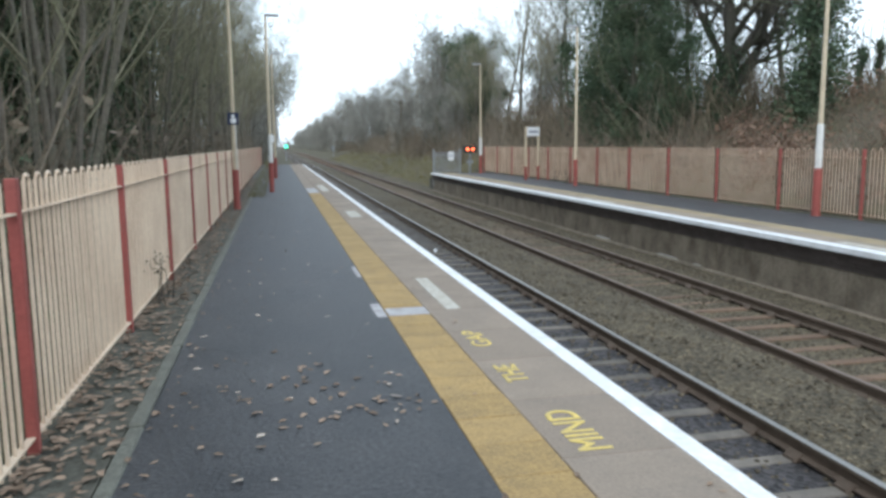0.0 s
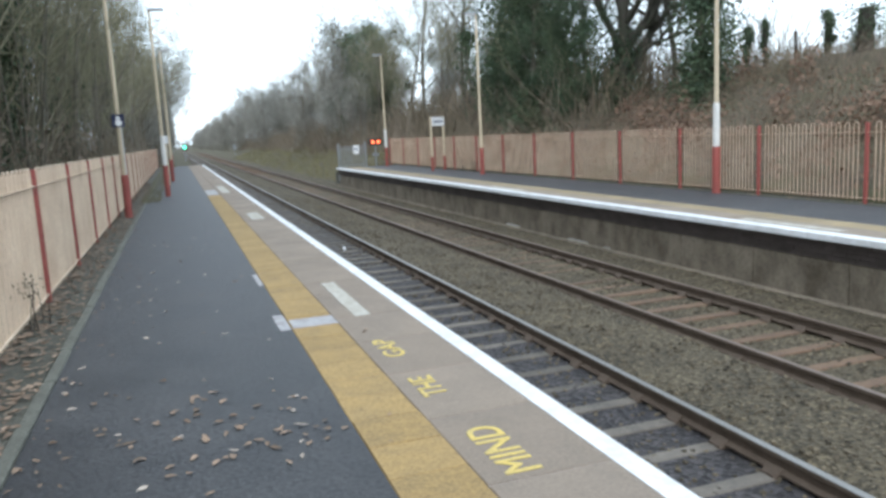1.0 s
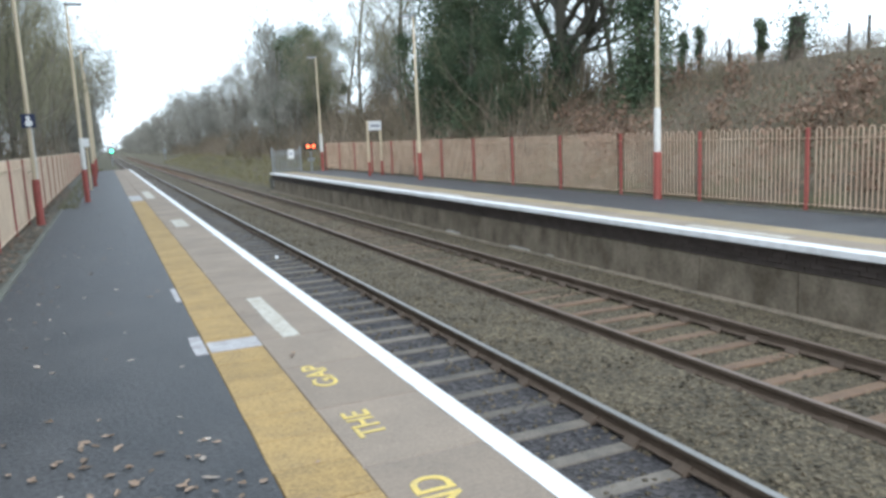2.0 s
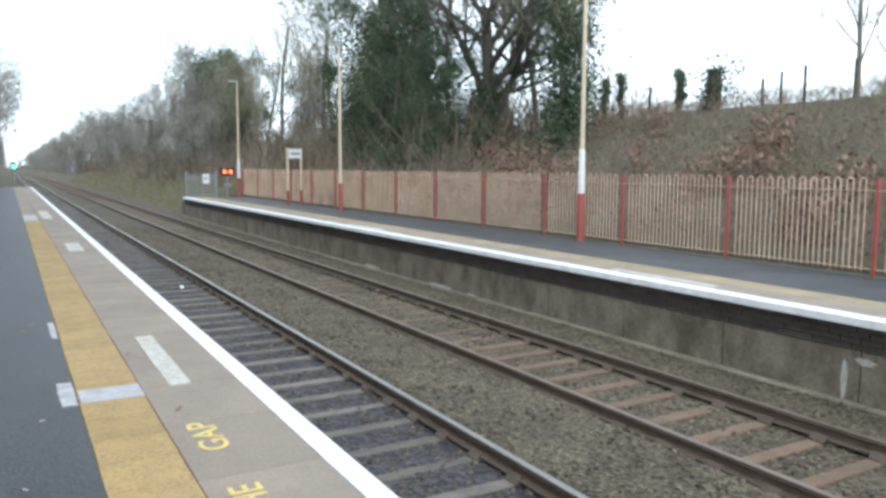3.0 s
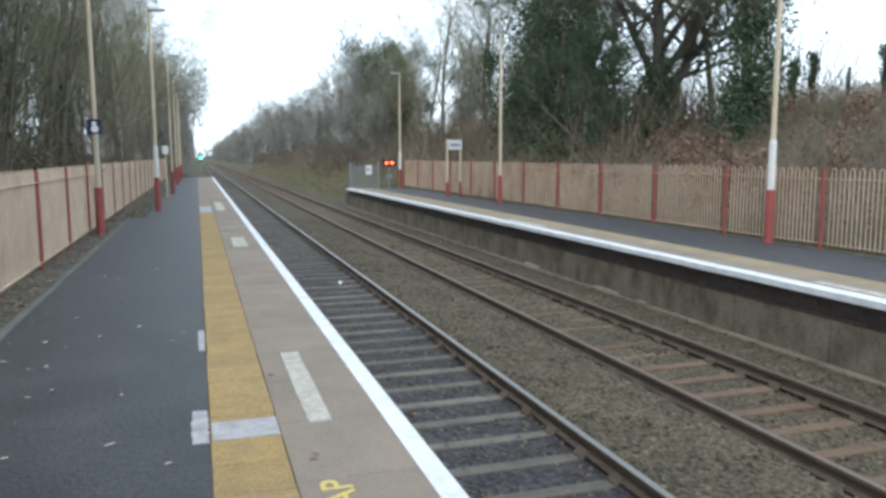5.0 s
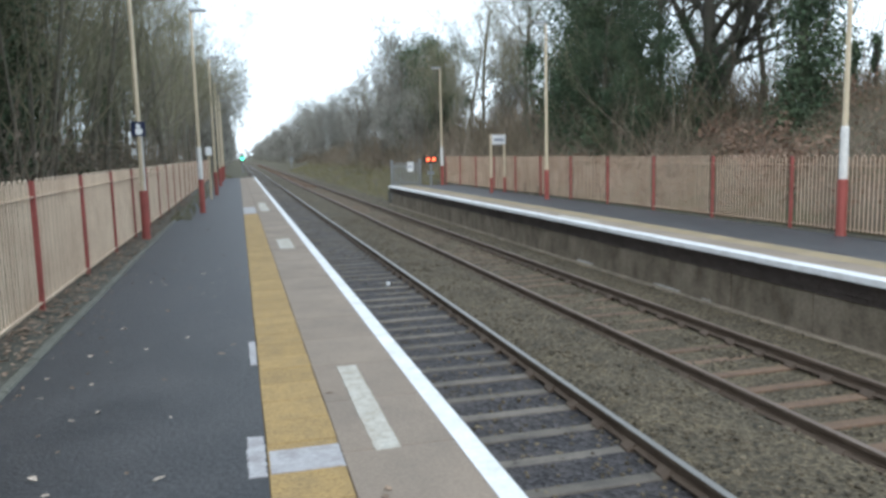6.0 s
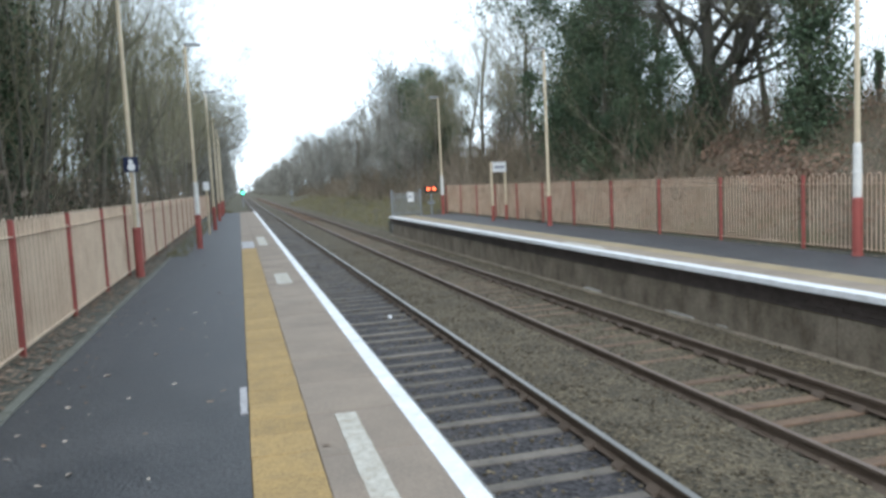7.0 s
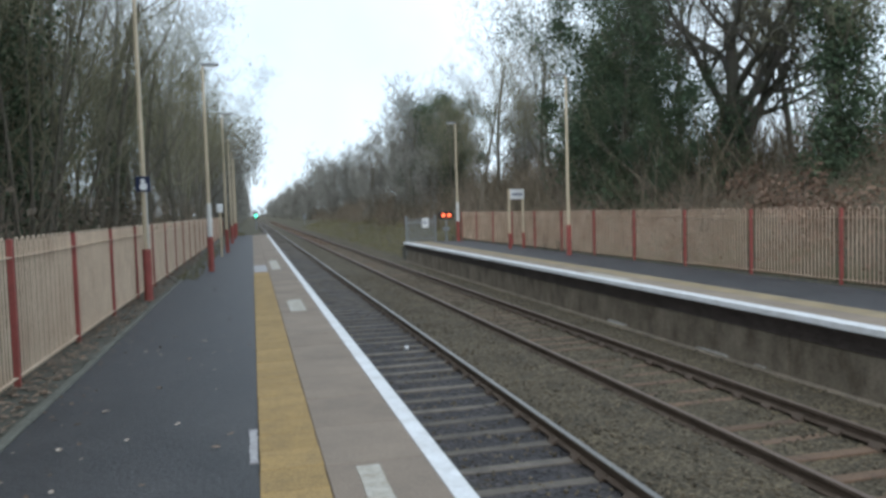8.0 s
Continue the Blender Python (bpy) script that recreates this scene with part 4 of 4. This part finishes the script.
leaves("leaf_litter", 250, lambda r: (9.65 + 0.25 * r.random(), -2 + 34 * r.random(), -0.06), "leaf litter at the foot of the far railing", 4, 0.04)

# paving pieces, near platform
first = part("yellow_slab", boxes((-0.203, 0.203, 0.003, 0.403, -0.09, 0.005), bevel=0.004), YELLOW, near)
first.location = (-0.998, -13.9, 0)
for i in range(1, 178):
    if -13.9 + i * 0.406 < 18.5:
        again(first, -0.998 + rnd.uniform(-0.003, 0.003), -13.9 + i * 0.406, rnd.uniform(-0.0015, 0.0015), near)
pale_first = part("pale_slab", boxes((-0.203, 0.203, 0.003, 0.403, -0.09, 0.005), bevel=0.004), CREAM, near, "plain pale concrete slab")
pale_first.location = (-0.998, -13.9 + 80 * 0.406, 0)
for i in range(81, 178):
    again(pale_first, -0.998, -13.9 + i * 0.406, rnd.uniform(-0.0015, 0.0015), near)
first = part("edge_slab", boxes((-0.394, 0.394, 0.004, 0.911, -0.09, 0.004), bevel=0.005), CREAM, near)
part("mortar_bed", boxes((-0.789, -0.14, PS, NEAR_END, -0.0885, -0.002)), GREYPATCH, near)
first.location = (-0.396, -13.155, 0)
for i in range(1, 79):
    again(first, -0.396, -13.155 + i * 0.915, rnd.uniform(-0.0015, 0.0015), near)
part("edge_line", boxes((-0.135, -0.004, PS, NEAR_END, -0.02, 0.0085)), WHITE, near, "white painted edge line")
part("nosing", boxes((-0.001, 0.012, PS, NEAR_END, -0.11, -0.004)), KERB, near)

# paving pieces, opposite platform
first = part("coping_slab", boxes((0.0, 0.24, 0.001, 0.914, -0.085, 0.004), bevel=0.004), WHITE, far, "white painted coping stone")
first.location = (OX, PS, oz(OX))
for i in range(1, int((FAR_END - PS) / 0.915)):
    again(first, OX, PS + i * 0.915, oz(OX) + rnd.uniform(-0.0015, 0.0015), far)
for name, sx0, sx1, step, stuff in (("edge_slab", OX + 0.245, 7.02, 0.915, CREAM), ("yellow_slab", 7.024, 7.516, 0.5, FADED)):
    first = part(name, slab(sx0, sx1, 0.002, step - 0.002, 0.002), stuff, far)
    first.location = (0, PS, 0)
    for i in range(1, int((FAR_END - PS) / step)):
        again(first, 0, PS + i * step, rnd.uniform(-0.001, 0.001), far)
for k, (by0, by1) in enumerate(((1.0, 3.0), (11.5, 13.6))):
    part("worn_mark", slab(6.55, 6.75, by0, by1, 0.006, 0.01), WORN, far)
# corbelled brick courses under the coping, then the concrete face
cube = ((0, 1, 2, 3), (4, 5, 6, 7), (0, 1, 5, 4), (1, 2, 6, 5), (2, 3, 7, 6), (3, 0, 4, 7))
for c, bx0 in enumerate((6.27, 6.31, 6.345, 6.37)):
    bz1 = -0.098 - 0.075 * c
    first = part("brick", boxes((0.0, 0.10, 0.002, 0.230, -0.068, 0.0), bevel=0.004), BRICK, far)
    shift = 0.115 * (c % 2)
    first.location = (bx0, -2.6 + shift, bz1)
    for i in range(1, 50):
        again(first, bx0 + rnd.uniform(-0.004, 0.004), -2.6 + shift + i * 0.232, bz1 + rnd.uniform(-0.002, 0.002), far)
    vs, fs = [], []
    for i in list(range(-46, 0)) + list(range(50, 160)):
        yy = -2.6 + shift + i * 0.232
        b = len(vs)
        for z in (bz1 - 0.068, bz1):
            vs += [(bx0, yy, z), (bx0 + 0.1, yy, z), (bx0 + 0.1, yy + 0.229, z), (bx0, yy + 0.229, z)]
        fs += [tuple(b + q for q in f) for f in cube]
    tagged(raw("far_bricks", vs, fs, BRICK, far), kind="stuff")
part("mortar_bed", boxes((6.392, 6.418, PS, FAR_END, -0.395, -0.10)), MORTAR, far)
first = part("wall_panel", boxes((-0.012, 0.03, 0.006, 1.82, -1.32, -0.40), bevel=0.008), CONCRETE, far)
first.location = (6.40, PS, 0)
for i in range(1, 26):
    again(first, 6.40 + rnd.uniform(-0.006, 0.006), PS + i * 1.83, 0, far)
part("wall_ledge", boxes((6.27, 6.385, PS, FAR_END, -1.12, -0.965), bevel=0.02), LEDGE, far)
# lime streaks on the wall face
for k, (sy, sz0, sz1, sw) in enumerate(((-1.02, -1.00, -0.50, 0.035), (-1.25, -0.56, -0.46, 0.12), (6.8, -1.02, -0.93, 0.16), (8.1, -0.99, -0.92, 0.55), (11.6, -0.98, -0.90, 0.5))):
    r = random.Random(k)
    bm = bmesh.new()
    rim = [(sy + sw * math.cos(a) * r.uniform(0.6, 1.2), (sz0 + sz1) / 2 + (sz1 - sz0) / 2 * math.sin(a) * r.uniform(0.7, 1.1)) for a in [2 * math.pi * i / 18 for i in range(18)]]
    front = [bm.verts.new((6.378, a, b)) for a, b in rim]
    back = [bm.verts.new((6.41, a, b)) for a, b in rim]
    bm.faces.new(front[::-1])
    for i in range(18):
        bm.faces.new((front[i], front[(i + 1) % 18], back[(i + 1) % 18], back[i]))
    part("lime_stain", bm, LIME, far, "pale lime stain running down the wall")
